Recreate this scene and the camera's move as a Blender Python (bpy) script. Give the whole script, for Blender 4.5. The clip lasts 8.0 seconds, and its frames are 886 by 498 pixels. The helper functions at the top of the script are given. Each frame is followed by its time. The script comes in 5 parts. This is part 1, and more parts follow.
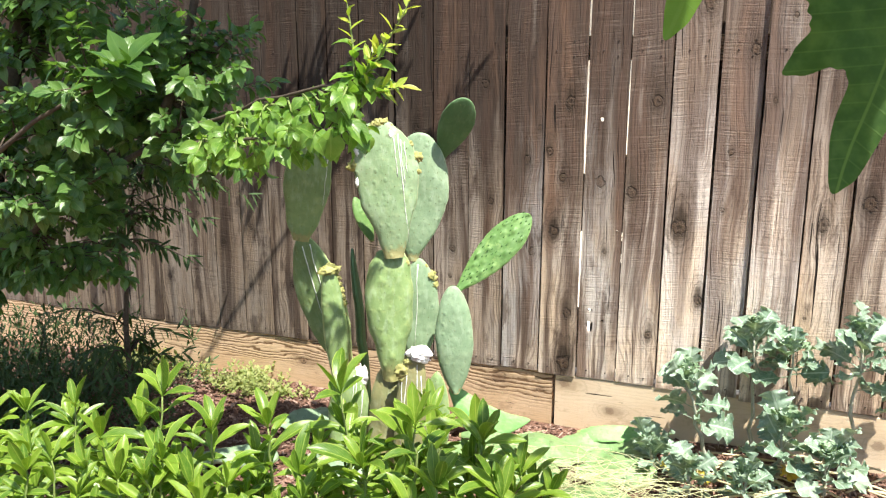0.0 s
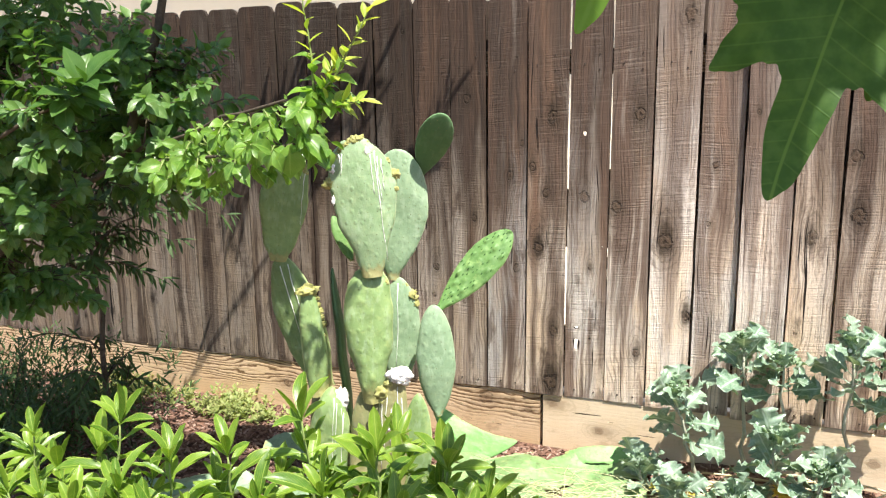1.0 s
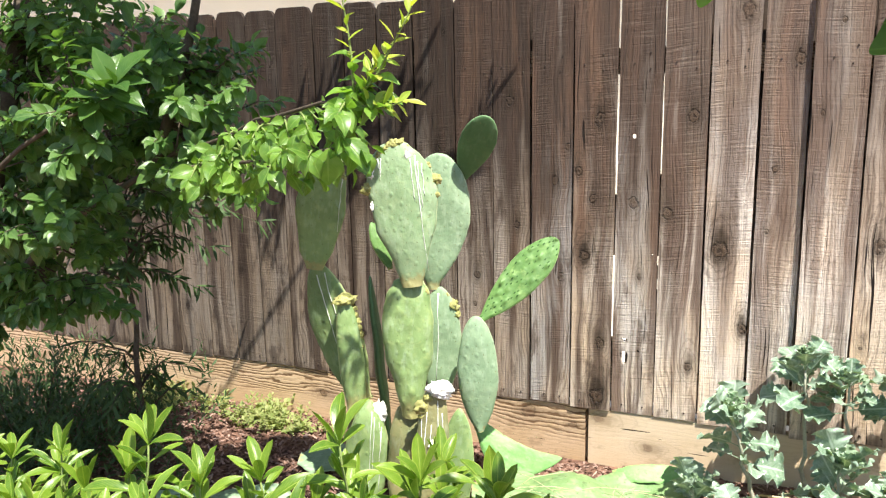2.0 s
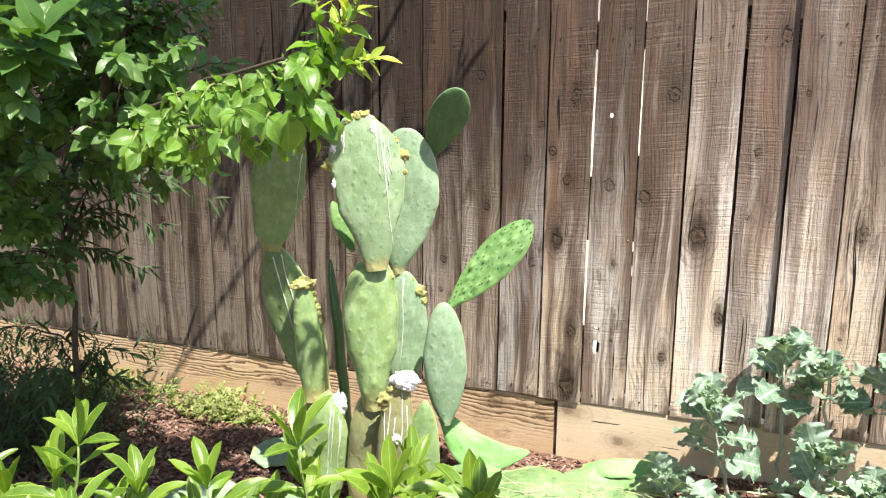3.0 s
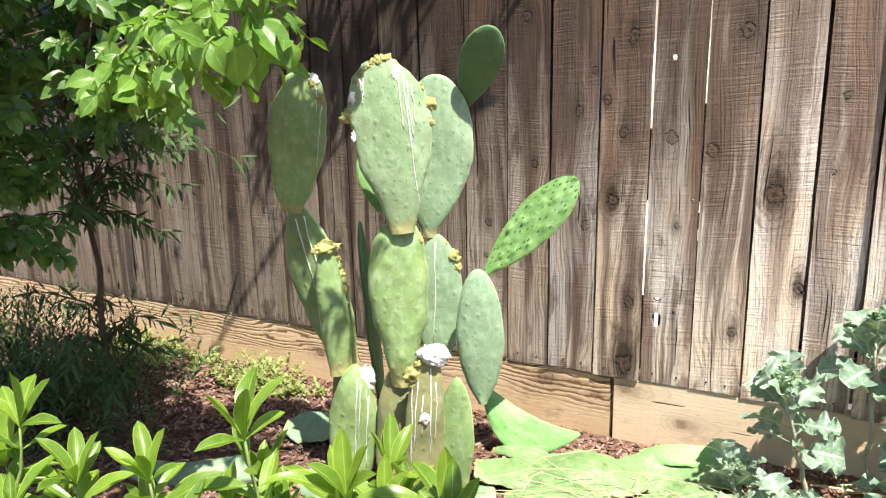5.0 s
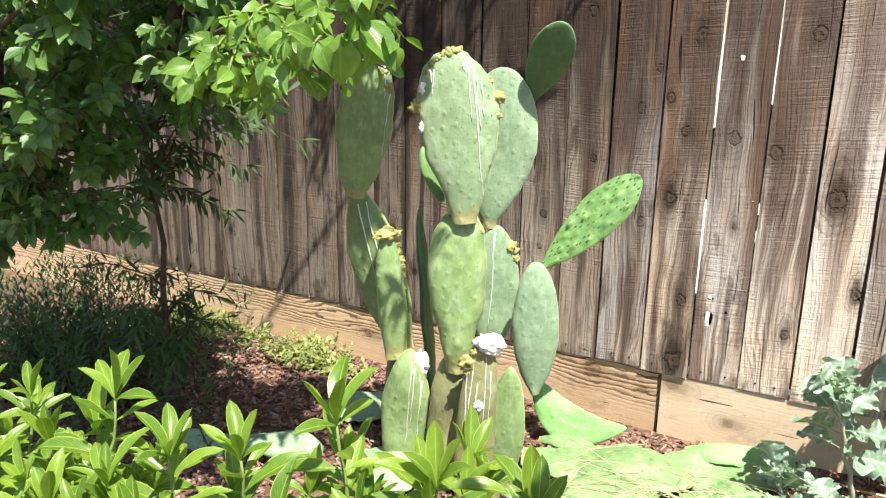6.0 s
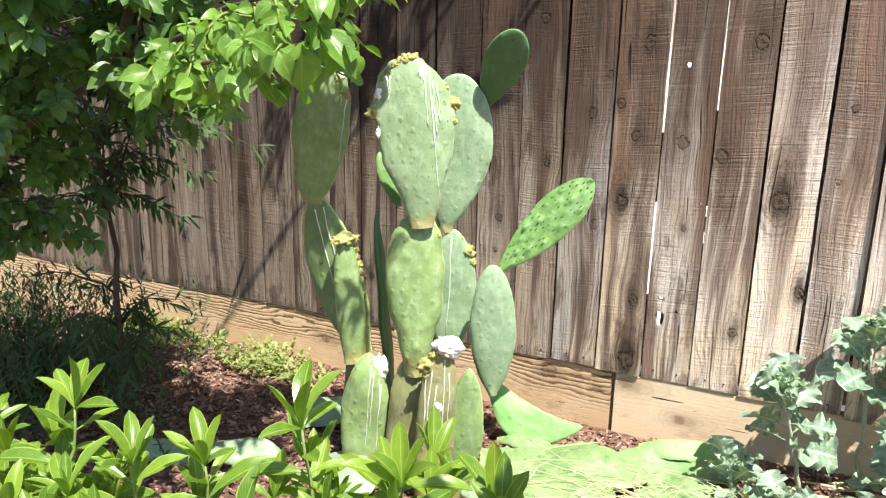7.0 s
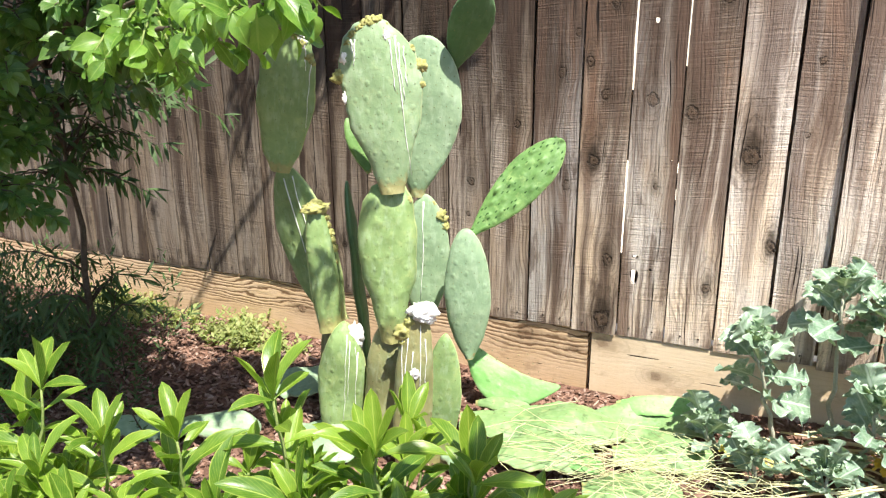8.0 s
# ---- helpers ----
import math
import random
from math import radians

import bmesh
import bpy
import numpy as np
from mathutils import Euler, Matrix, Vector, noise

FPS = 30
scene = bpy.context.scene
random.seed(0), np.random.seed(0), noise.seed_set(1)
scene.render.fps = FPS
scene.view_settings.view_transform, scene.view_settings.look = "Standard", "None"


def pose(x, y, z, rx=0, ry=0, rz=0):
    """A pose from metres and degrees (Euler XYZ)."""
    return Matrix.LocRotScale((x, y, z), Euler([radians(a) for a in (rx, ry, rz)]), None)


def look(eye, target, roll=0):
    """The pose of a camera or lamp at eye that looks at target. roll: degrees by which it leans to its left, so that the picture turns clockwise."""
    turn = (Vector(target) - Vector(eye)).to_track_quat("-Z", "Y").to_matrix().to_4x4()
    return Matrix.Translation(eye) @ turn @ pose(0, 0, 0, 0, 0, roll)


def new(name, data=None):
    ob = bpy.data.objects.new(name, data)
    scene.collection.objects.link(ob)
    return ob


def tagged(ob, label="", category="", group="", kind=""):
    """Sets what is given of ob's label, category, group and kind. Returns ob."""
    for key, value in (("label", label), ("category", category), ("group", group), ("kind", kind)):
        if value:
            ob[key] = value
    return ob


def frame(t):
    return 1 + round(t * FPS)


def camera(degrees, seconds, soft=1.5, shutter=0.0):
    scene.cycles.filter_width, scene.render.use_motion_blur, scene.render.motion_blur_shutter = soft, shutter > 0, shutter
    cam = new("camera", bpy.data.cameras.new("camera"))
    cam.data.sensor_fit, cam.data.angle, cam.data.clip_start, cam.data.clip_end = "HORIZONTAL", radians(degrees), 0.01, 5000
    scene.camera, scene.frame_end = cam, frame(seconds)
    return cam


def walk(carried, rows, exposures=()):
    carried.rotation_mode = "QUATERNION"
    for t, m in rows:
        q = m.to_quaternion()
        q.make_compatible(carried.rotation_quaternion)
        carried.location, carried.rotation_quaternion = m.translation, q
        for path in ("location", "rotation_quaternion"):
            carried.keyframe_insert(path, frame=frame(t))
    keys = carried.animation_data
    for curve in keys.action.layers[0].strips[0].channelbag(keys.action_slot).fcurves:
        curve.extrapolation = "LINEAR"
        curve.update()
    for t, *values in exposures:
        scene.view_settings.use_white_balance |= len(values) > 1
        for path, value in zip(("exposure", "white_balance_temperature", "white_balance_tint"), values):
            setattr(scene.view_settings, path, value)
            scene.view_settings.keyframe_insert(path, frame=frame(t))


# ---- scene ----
cam = camera(58.2, 8.0, soft=1.25)
PATH = [
    (0, (0.011, 0.116, 1.474), (-0.673, 1.939, 1.02), 0.0),
    (0.5, (0.032, 0.144, 1.473), (-0.652, 1.977, 1.058), -0.1),
    (1, (0.06, 0.194, 1.46), (-0.631, 2.026, 1.051), -0.8),
    (1.5, (0.075, 0.251, 1.454), (-0.703, 2.047, 1.041), -1.5),
    (1.7, (0.052, 0.274, 1.455), (-0.741, 2.065, 1.054), -1.4),
    (2.8, (-0.101, 0.368, 1.422), (-0.769, 2.206, 1.004), 0.2),
    (3, (-0.094, 0.426, 1.408), (-0.763, 2.26, 0.974), 0.3),
    (3.5, (-0.072, 0.612, 1.369), (-0.852, 2.391, 0.891), -0.7),
    (4, (-0.045, 0.723, 1.336), (-0.889, 2.463, 0.827), -1.1),
    (4.2, (-0.037, 0.734, 1.328), (-0.882, 2.475, 0.824), -1.2),
    (5.3, (-0.053, 0.677, 1.339), (-0.933, 2.397, 0.822), -1.1),
    (5.5, (-0.069, 0.663, 1.35), (-0.968, 2.369, 0.821), -0.8),
    (6, (-0.105, 0.637, 1.367), (-1.027, 2.323, 0.812), 0.7),
    (6.5, (-0.119, 0.618, 1.381), (-1.007, 2.331, 0.853), 1.5),
    (7, (-0.104, 0.611, 1.373), (-0.924, 2.353, 0.83), 1.0),
    (7.5, (-0.098, 0.619, 1.368), (-0.873, 2.366, 0.776), 0.2),
    (8, (-0.099, 0.631, 1.365), (-0.856, 2.374, 0.741), -0.4),
]
SUN = Vector((1.25, -1.0, 3.1)).normalized()
walk(cam, [(t, look(eye, target, roll)) for t, eye, target, roll in PATH])

# ---- light ----
world = bpy.data.worlds.new("sky")
scene.world = world
world.use_nodes = True
_wn = world.node_tree
_sky = _wn.nodes.new("ShaderNodeTexSky")
_sky.sky_type = "NISHITA"
_sky.sun_disc = False
_sky.sun_elevation = math.asin(SUN.z)
_sky.sun_rotation = math.atan2(SUN.x, SUN.y)
_wn.links.new(_sky.outputs[0], _wn.nodes["Background"].inputs[0])
_wn.nodes["Background"].inputs[1].default_value = 0.092
sun = new("sun", bpy.data.lights.new("sun", "SUN"))
sun.data.energy, sun.data.angle, sun.data.color = 5.0, radians(0.53), (1.0, 0.95, 0.86)
sun.matrix_world = look(SUN * 30, (0, 0, 0))
scene.view_settings.exposure = 1.27

rng = random.Random(7)


# ---- node helpers ----
class Nodes:
    """Short forms for building a material's node tree."""

    def __init__(self, name):
        self.mat = bpy.data.materials.new(name)
        self.mat.use_nodes = True
        self.t = self.mat.node_tree
        self.bsdf = self.t.nodes["Principled BSDF"]
        self.out = self.t.nodes["Material Output"]

    def link(self, a, b):
        self.t.links.new(a, b)

    def put(self, socket, v):
        if isinstance(v, bpy.types.NodeSocket):
            self.link(v, socket)
        else:
            socket.default_value = v

    def m(self, op, a, b=0.0, c=0.0, clamp=False):
        n = self.t.nodes.new("ShaderNodeMath")
        n.operation, n.use_clamp = op, clamp
        for s, v in zip(n.inputs, (a, b, c)):
            self.put(s, v)
        return n.outputs[0]

    def add(self, a, b): return self.m("ADD", a, b)
    def sub(self, a, b): return self.m("SUBTRACT", a, b)
    def mul(self, a, b): return self.m("MULTIPLY", a, b)

    def step(self, v, lo, hi, a=0.0, b=1.0):
        n = self.t.nodes.new("ShaderNodeMapRange")
        n.interpolation_type = "SMOOTHSTEP"
        self.put(n.inputs[0], v)
        for i, w in enumerate((lo, hi, a, b), 1):
            self.put(n.inputs[i], w)
        return n.outputs[0]

    def coord(self, which="Object"):
        n = self.t.nodes.new("ShaderNodeTexCoord")
        return n.outputs[which]

    def xyz(self, v):
        n = self.t.nodes.new("ShaderNodeSeparateXYZ")
        self.link(v, n.inputs[0])
        return n.outputs

    def vec(self, x, y, z):
        n = self.t.nodes.new("ShaderNodeCombineXYZ")
        for s, v in zip(n.inputs, (x, y, z)):
            self.put(s, v)
        return n.outputs[0]

    def noise(self, v, scale, detail=4.0, rough=0.55, distort=0.0):
        n = self.t.nodes.new("ShaderNodeTexNoise")
        self.link(v, n.inputs["Vector"])
        for k, w in (("Scale", scale), ("Detail", detail), ("Roughness", rough), ("Distortion", distort)):
            n.inputs[k].default_value = w
        return n.outputs[0]

    def voronoi(self, v, scale, rand=1.0, feature="F1"):
        n = self.t.nodes.new("ShaderNodeTexVoronoi")
        n.feature = feature
        self.link(v, n.inputs["Vector"])
        n.inputs["Scale"].default_value = scale
        n.inputs["Randomness"].default_value = rand
        return n.outputs[0]

    def prop(self, key):
        n = self.t.nodes.new("ShaderNodeAttribute")
        n.attribute_type, n.attribute_name = "OBJECT", key
        return n.outputs["Fac"]

    def rand(self):
        return self.t.nodes.new("ShaderNodeObjectInfo").outputs["Random"]

    def island(self):
        return self.t.nodes.new("ShaderNodeNewGeometry").outputs["Random Per Island"]

    def mix(self, f, a, b, kind="MIX"):
        n = self.t.nodes.new("ShaderNodeMix")
        n.data_type, n.blend_type = "RGBA", kind
        self.put(n.inputs[0], f)
        for s, v in ((n.inputs[6], a), (n.inputs[7], b)):
            self.put(s, (*v, 1.0) if isinstance(v, tuple) and len(v) == 3 else v)
        return n.outputs[2]

    def ramp(self, v, stops):
        n = self.t.nodes.new("ShaderNodeValToRGB")
        e = n.color_ramp.elements
        while len(e) < len(stops):
            e.new(0.5)
        for k, (p, c) in zip(e, stops):
            k.position, k.color = p, (*c, 1.0)
        self.link(v, n.inputs[0])
        return n.outputs[0]

    def bump(self, h, strength=0.5, dist=0.003):
        n = self.t.nodes.new("ShaderNodeBump")
        n.inputs["Strength"].default_value, n.inputs["Distance"].default_value = strength, dist
        self.link(h, n.inputs["Height"])
        self.link(n.outputs[0], self.bsdf.inputs["Normal"])
        return n.outputs[0]

    def done(self, color, rough=0.6, spec=0.5, metal=0.0):
        self.put(self.bsdf.inputs["Base Color"], (*color, 1.0) if isinstance(color, tuple) else color)
        self.put(self.bsdf.inputs["Roughness"], rough)
        self.bsdf.inputs["Specular IOR Level"].default_value = spec
        self.bsdf.inputs["Metallic"].default_value = metal
        return self.mat

    def translucent(self, color, share):
        """Lets a share of the light through, as thin leaves do."""
        tr = self.t.nodes.new("ShaderNodeBsdfTranslucent")
        self.put(tr.inputs[0], color)
        mx = self.t.nodes.new("ShaderNodeMixShader")
        mx.inputs[0].default_value = share
        self.link(self.bsdf.outputs[0], mx.inputs[1])
        self.link(tr.outputs[0], mx.inputs[2])
        self.link(mx.outputs[0], self.out.inputs[0])
        return self.mat


# ---- materials ----
def knot_field(n, x, z, seed, knots):
    """Grain that flows round knots, and the knots' cores, dark rims and smudges."""
    wob = n.noise(n.vec(n.mul(x, 5.0), seed, n.mul(z, 2.0)), 1.0, 2.5)
    xw = n.add(x, n.mul(n.sub(wob, 0.5), 0.045))
    lumpy = n.noise(n.vec(n.mul(x, 40.0), seed, n.mul(z, 30.0)), 1.0, 4.0, 0.65)
    worn = n.noise(n.vec(n.mul(x, 90.0), n.add(seed, 70.0), n.mul(z, 70.0)), 1.0, 2.0, 0.6)
    core, rim, halo = None, None, None
    for i in range(1, knots + 1):
        kx, kz, kr, ks = (n.prop("k%d%s" % (i, a)) for a in "xzrs")
        dx, up = n.sub(xw, kx), n.sub(z, kz)
        dz = n.mul(up, 0.40)
        r = n.m("SQRT", n.add(n.mul(dx, dx), n.mul(dz, dz)))
        xw = n.add(kx, n.mul(dx, n.m("DIVIDE", r, n.add(r, n.mul(kr, 0.9)))))
        ax, az = n.sub(x, kx), n.mul(up, 0.85)
        r2 = n.m("SQRT", n.add(n.mul(ax, ax), n.mul(az, az)))
        q = n.m("DIVIDE", n.add(r2, n.mul(n.sub(lumpy, 0.5), n.mul(kr, 1.9))), n.add(kr, 0.0005))
        k = n.step(q, 1.0, 0.7)
        ring = n.mul(n.step(q, 0.62, 0.88), n.step(q, 1.22, 0.98))
        eye = n.mul(n.step(q, 0.34, 0.14), n.step(ks, 0.2, 0.6))
        inner = n.mul(n.mul(n.step(n.m("SINE", n.mul(q, 22.0)), 0.1, 0.9), k), 0.45)
        e = n.m("MAXIMUM", n.m("MAXIMUM", n.mul(ring, n.step(worn, 0.35, 0.62, 0.1, 0.8)), n.mul(eye, 0.8)), n.mul(inner, 0.6))
        # a stain drawn out along the grain, longer on one side, with growth lines bent round the knot
        tail = n.mul(up, n.step(up, -0.05, 0.05, 0.60, 0.34))
        tr = n.m("SQRT", n.add(n.mul(ax, ax), n.mul(tail, tail)))
        tq = n.m("DIVIDE", n.add(tr, n.mul(n.sub(lumpy, 0.5), n.mul(kr, 1.5))), n.add(kr, 0.0005))
        h = n.mul(n.add(n.mul(n.step(tq, 1.7, 0.7), 0.62), n.mul(n.step(tq, 3.6, 1.0), 0.34)), n.add(n.mul(ks, 0.9), 0.28))
        swirl = n.mul(n.step(n.m("SINE", n.mul(tq, 8.5)), 0.3, 0.95), n.step(tq, 4.0, 1.3))
        h = n.m("MAXIMUM", h, n.mul(swirl, n.add(0.34, n.mul(ks, 0.36))))
        core = k if core is None else n.m("MAXIMUM", core, k)
        rim = e if rim is None else n.m("MAXIMUM", rim, e)
        halo = h if halo is None else n.m("MAXIMUM", halo, h)
    return xw, wob, core, rim, halo, worn


def fence_wood(name, grey, tan, dark, knots=3):
    """Rough-sawn weathered softwood: saw marks across, soft bands and thin lines along, knots that each board names."""
    n = Nodes(name)
    p = n.xyz(n.coord())
    x, z = p[0], p[2]
    seed = n.mul(n.rand(), 37.0)
    wet, wear_shade, tone, ash = n.prop("wet"), n.prop("wear_shade"), n.prop("tone"), n.prop("ash")
    xw, wob, core, rim, halo, worn_at = knot_field(n, x, z, seed, knots)
    patch = n.noise(n.vec(n.mul(x, 8.0), n.add(seed, 4.0), n.mul(z, 2.2)), 1.0, 4.0, 0.6)
    broad = n.noise(n.vec(n.mul(xw, 19.0), n.add(seed, 9.0), n.mul(z, 0.8)), 1.0, 3.0, 0.55)
    mid = n.noise(n.vec(n.mul(xw, 60.0), n.add(seed, 2.0), n.mul(z, 1.5)), 1.0, 3.0, 0.6)
    lines = n.noise(n.vec(n.mul(xw, 240.0), n.add(seed, 6.0), n.mul(z, 3.0)), 1.0, 3.0, 0.6)
    mask = n.noise(n.vec(n.mul(x, 12.0), n.add(seed, 31.0), n.mul(z, 2.6)), 1.0, 3.0, 0.6)
    tilt = n.add(n.mul(z, 185.0), n.mul(x, n.mul(n.sub(n.rand(), 0.5), 40.0)))
    saw = n.noise(n.vec(n.mul(x, 7.0), seed, tilt), 1.0, 2.5, 0.6)
    saw2 = n.noise(n.vec(n.mul(x, 9.0), n.add(seed, 5.0), n.mul(tilt, 2.6)), 1.0, 2.0, 0.6)
    rough_zone = n.step(n.noise(n.vec(n.mul(x, 9.0), n.add(seed, 51.0), n.mul(z, 3.4)), 1.0, 3.0, 0.6), 0.38, 0.68, 0.30, 1.0)
    speck = n.noise(n.vec(x, seed, z), 170.0, 3.0, 0.7)
    rings = n.add(n.mul(n.m("SINE", n.mul(n.add(xw, n.mul(wob, 0.12)), 520.0)), 0.5), 0.5)
    pale = tuple(min(0.9, c * 1.25) for c in grey)
    base = n.mix(n.step(patch, 0.34, 0.64), grey, tan)
    base = n.mix(n.mul(n.step(broad, 0.45, 0.32), n.sub(0.75, n.mul(wet, 0.5))), base, pale)
    base = n.mix(n.mul(ash, n.step(patch, 0.62, 0.40, 0.45, 1.0)), base, tuple(sum(grey) / 3 * k for k in (0.82, 0.78, 0.75)))
    # darker towards the top, in streaks: weathering and overhead shade put into colour
    height_mix = n.add(z, n.add(n.mul(n.sub(broad, 0.5), 1.3), n.mul(n.sub(patch, 0.5), 0.9)))
    young = n.sub(1.0, wear_shade)
    top_dark = n.step(height_mix, n.add(0.06, n.mul(young, 0.75)), n.add(1.06, n.mul(young, 0.45)))
    base = n.mix(n.mul(top_dark, n.add(0.50, n.mul(wear_shade, 0.48))), base, tuple(c * 0.50 for c in dark))
    # broad damp bands along the grain
    base = n.mix(n.mul(n.step(broad, 0.485, 0.60), n.add(0.38, n.mul(wet, 0.60))), base, dark)
    base = n.mix(n.mul(n.step(mid, 0.52, 0.70), n.add(0.10, n.mul(wet, 0.40))), base, dark)
    base = n.mix(n.mul(n.mul(n.step(rings, 0.55, 0.97), n.step(mask, 0.44, 0.60)), n.add(0.26, n.mul(wet, 0.34))), base, dark)
    base = n.mix(n.mul(n.step(lines, 0.55, 0.70), n.mul(n.step(mask, 0.38, 0.62), n.add(0.34, n.mul(wet, 0.36)))), base, tuple(c * 0.7 for c in dark))
    # marks of the saw across the board
    base = n.mix(n.mul(n.step(saw, 0.50, 0.66), n.mul(rough_zone, 0.22)), base, tuple(c * 0.9 for c in dark))
    base = n.mix(n.mul(n.step(saw2, 0.52, 0.70), n.mul(rough_zone, 0.14)), base, dark)
    base = n.mix(n.mul(n.step(saw, 0.46, 0.32), n.mul(rough_zone, 0.08)), base, pale)
    base = n.mix(n.mul(n.step(speck, 0.54, 0.72), 0.48), base, dark)
    # rusty and slaty tinges
    hue = n.noise(n.vec(n.mul(xw, 16.0), n.add(seed, 13.0), n.mul(z, 1.3)), 1.0, 4.0, 0.6)
    base = n.mix(n.mul(n.step(hue, 0.50, 0.70), n.add(0.03, n.mul(wet, 0.24))), base, tuple(a * b for a, b in zip(tan, (0.50, 0.36, 0.30))))
    base = n.mix(n.mul(n.step(hue, 0.42, 0.30), 0.35), base, tuple(a * b for a, b in zip(grey, (0.54, 0.56, 0.58))))
    blot = n.noise(n.vec(n.mul(x, 20.0), n.add(seed, 17.0), n.mul(z, 6.0)), 1.0, 4.0, 0.65)
    base = n.mix(n.mul(n.step(blot, 0.55, 0.68), n.add(0.18, n.mul(wet, 0.60))), base, tuple(c * 0.8 for c in dark))
    # damp stains and nail rust by the board's foot
    foot = n.noise(n.vec(n.mul(x, 30.0), n.add(seed, 23.0), n.mul(z, 9.0)), 1.0, 3.0, 0.6)
    foot = n.mul(n.step(n.add(z, n.mul(n.sub(foot, 0.5), 0.16)), 0.035, 0.0), n.step(patch, 0.40, 0.55))
    base = n.mix(n.mul(foot, 0.6), base, dark)
    base = n.mix(halo, base, (0.042, 0.029, 0.020))
    base = n.mix(n.mul(core, n.step(worn_at, 0.35, 0.65, 0.30, 0.70)), base, (0.105, 0.068, 0.045))
    crack = n.noise(n.vec(n.mul(xw, 120.0), n.add(seed, 41.0), n.mul(z, 2.0)), 1.0, 2.0, 0.5)
    cut = n.m("MAXIMUM", n.mul(rim, 0.8), n.step(crack, 0.69, 0.72))
    base = n.mix(cut, base, (0.018, 0.013, 0.01))
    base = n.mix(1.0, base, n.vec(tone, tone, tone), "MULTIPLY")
    h = n.add(n.mul(n.mul(saw, rough_zone), 1.1), n.add(n.mul(n.step(mid, 0.4, 0.66), -0.4), n.mul(n.step(lines, 0.45, 0.7), -0.5)))
    h = n.sub(n.add(h, n.mul(speck, 0.4)), n.mul(cut, 1.6))
    n.bump(h, 0.9, 0.0036)
    return n.done(base, 0.88, 0.22)


def kick_wood(name, pale, tan, dark, wavy):
    """A sawn plank lying on edge: wavy growth lines above, plainer below."""
    n = Nodes(name)
    p = n.xyz(n.coord())
    x, z = p[2], p[0]
    seed = n.mul(n.rand(), 37.0)
    xw, wob, core, rim, halo, _ = knot_field(n, x, z, seed, 3)
    flow = n.noise(n.vec(n.mul(x, 11.0), n.add(seed, 3.0), n.mul(z, 3.2)), 1.0, 4.0, 0.55)
    patch = n.noise(n.vec(n.mul(x, 9.0), n.add(seed, 8.0), n.mul(z, 4.0)), 1.0, 4.0, 0.6)
    lanes = n.add(n.mul(n.m("SINE", n.add(n.mul(xw, 520.0), n.mul(flow, 34.0))), 0.5), 0.5)
    above = n.step(n.add(x, n.mul(n.sub(flow, 0.5), 0.22)), -0.01, 0.06)
    fuzz = n.noise(n.vec(n.mul(x, 260.0), seed, n.mul(z, 24.0)), 1.0, 4.0, 0.7)
    saw = n.noise(n.vec(n.mul(x, 6.0), seed, n.mul(z, 210.0)), 1.0, 3.0, 0.6)
    base = n.mix(n.step(patch, 0.35, 0.65), pale, tan)
    base = n.mix(n.mul(n.mul(n.step(lanes, 0.55, 0.98), n.add(0.12, n.mul(above, 0.88))), wavy), base, dark)
    base = n.mix(n.mul(n.step(fuzz, 0.50, 0.72), 0.08 + 0.3 * wavy), base, dark)
    base = n.mix(n.mul(n.step(saw, 0.52, 0.70), 0.05), base, dark)
    blot = n.noise(n.vec(n.mul(x, 14.0), n.add(seed, 19.0), n.mul(z, 9.0)), 1.0, 4.0, 0.65)
    base = n.mix(n.mul(n.step(blot, 0.56, 0.70), 0.40), base, tuple(c * 1.1 for c in dark))
    base = n.mix(n.mul(halo, 0.75 if wavy > 0.5 else 0.5), base, tuple(c * 0.75 for c in dark))
    base = n.mix(n.mul(core, 0.45), base, (0.16, 0.09, 0.05))
    crack = n.noise(n.vec(n.mul(x, 75.0), n.add(seed, 41.0), n.mul(z, 5.0)), 1.0, 2.0, 0.5)
    cut = n.m("MAXIMUM", n.mul(rim, 0.6 if wavy > 0.5 else 0.15), n.step(crack, 0.72, 0.75))
    base = n.mix(cut, base, (0.03, 0.02, 0.014))
    tone = n.prop("tone")
    base = n.mix(1.0, base, n.vec(tone, tone, tone), "MULTIPLY")
    n.bump(n.sub(n.add(n.mul(fuzz, -0.35), n.mul(saw, 0.08)), n.add(n.mul(n.mul(lanes, above), 0.4 * wavy), n.mul(cut, 1.2))), 0.7, 0.003)
    return n.done(base, 0.82, 0.25)


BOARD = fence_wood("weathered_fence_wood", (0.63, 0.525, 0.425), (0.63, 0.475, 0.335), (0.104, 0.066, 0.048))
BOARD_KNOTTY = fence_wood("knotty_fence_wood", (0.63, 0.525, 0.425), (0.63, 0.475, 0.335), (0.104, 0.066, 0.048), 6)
KICK_OLD = kick_wood("tan_kickboard_wood", (0.62, 0.45, 0.29), (0.56, 0.39, 0.23), (0.16, 0.095, 0.05), 1.0)
KICK_NEW = kick_wood("pale_kickboard_wood", (0.82, 0.66, 0.47), (0.78, 0.60, 0.40), (0.36, 0.25, 0.15), 0.10)


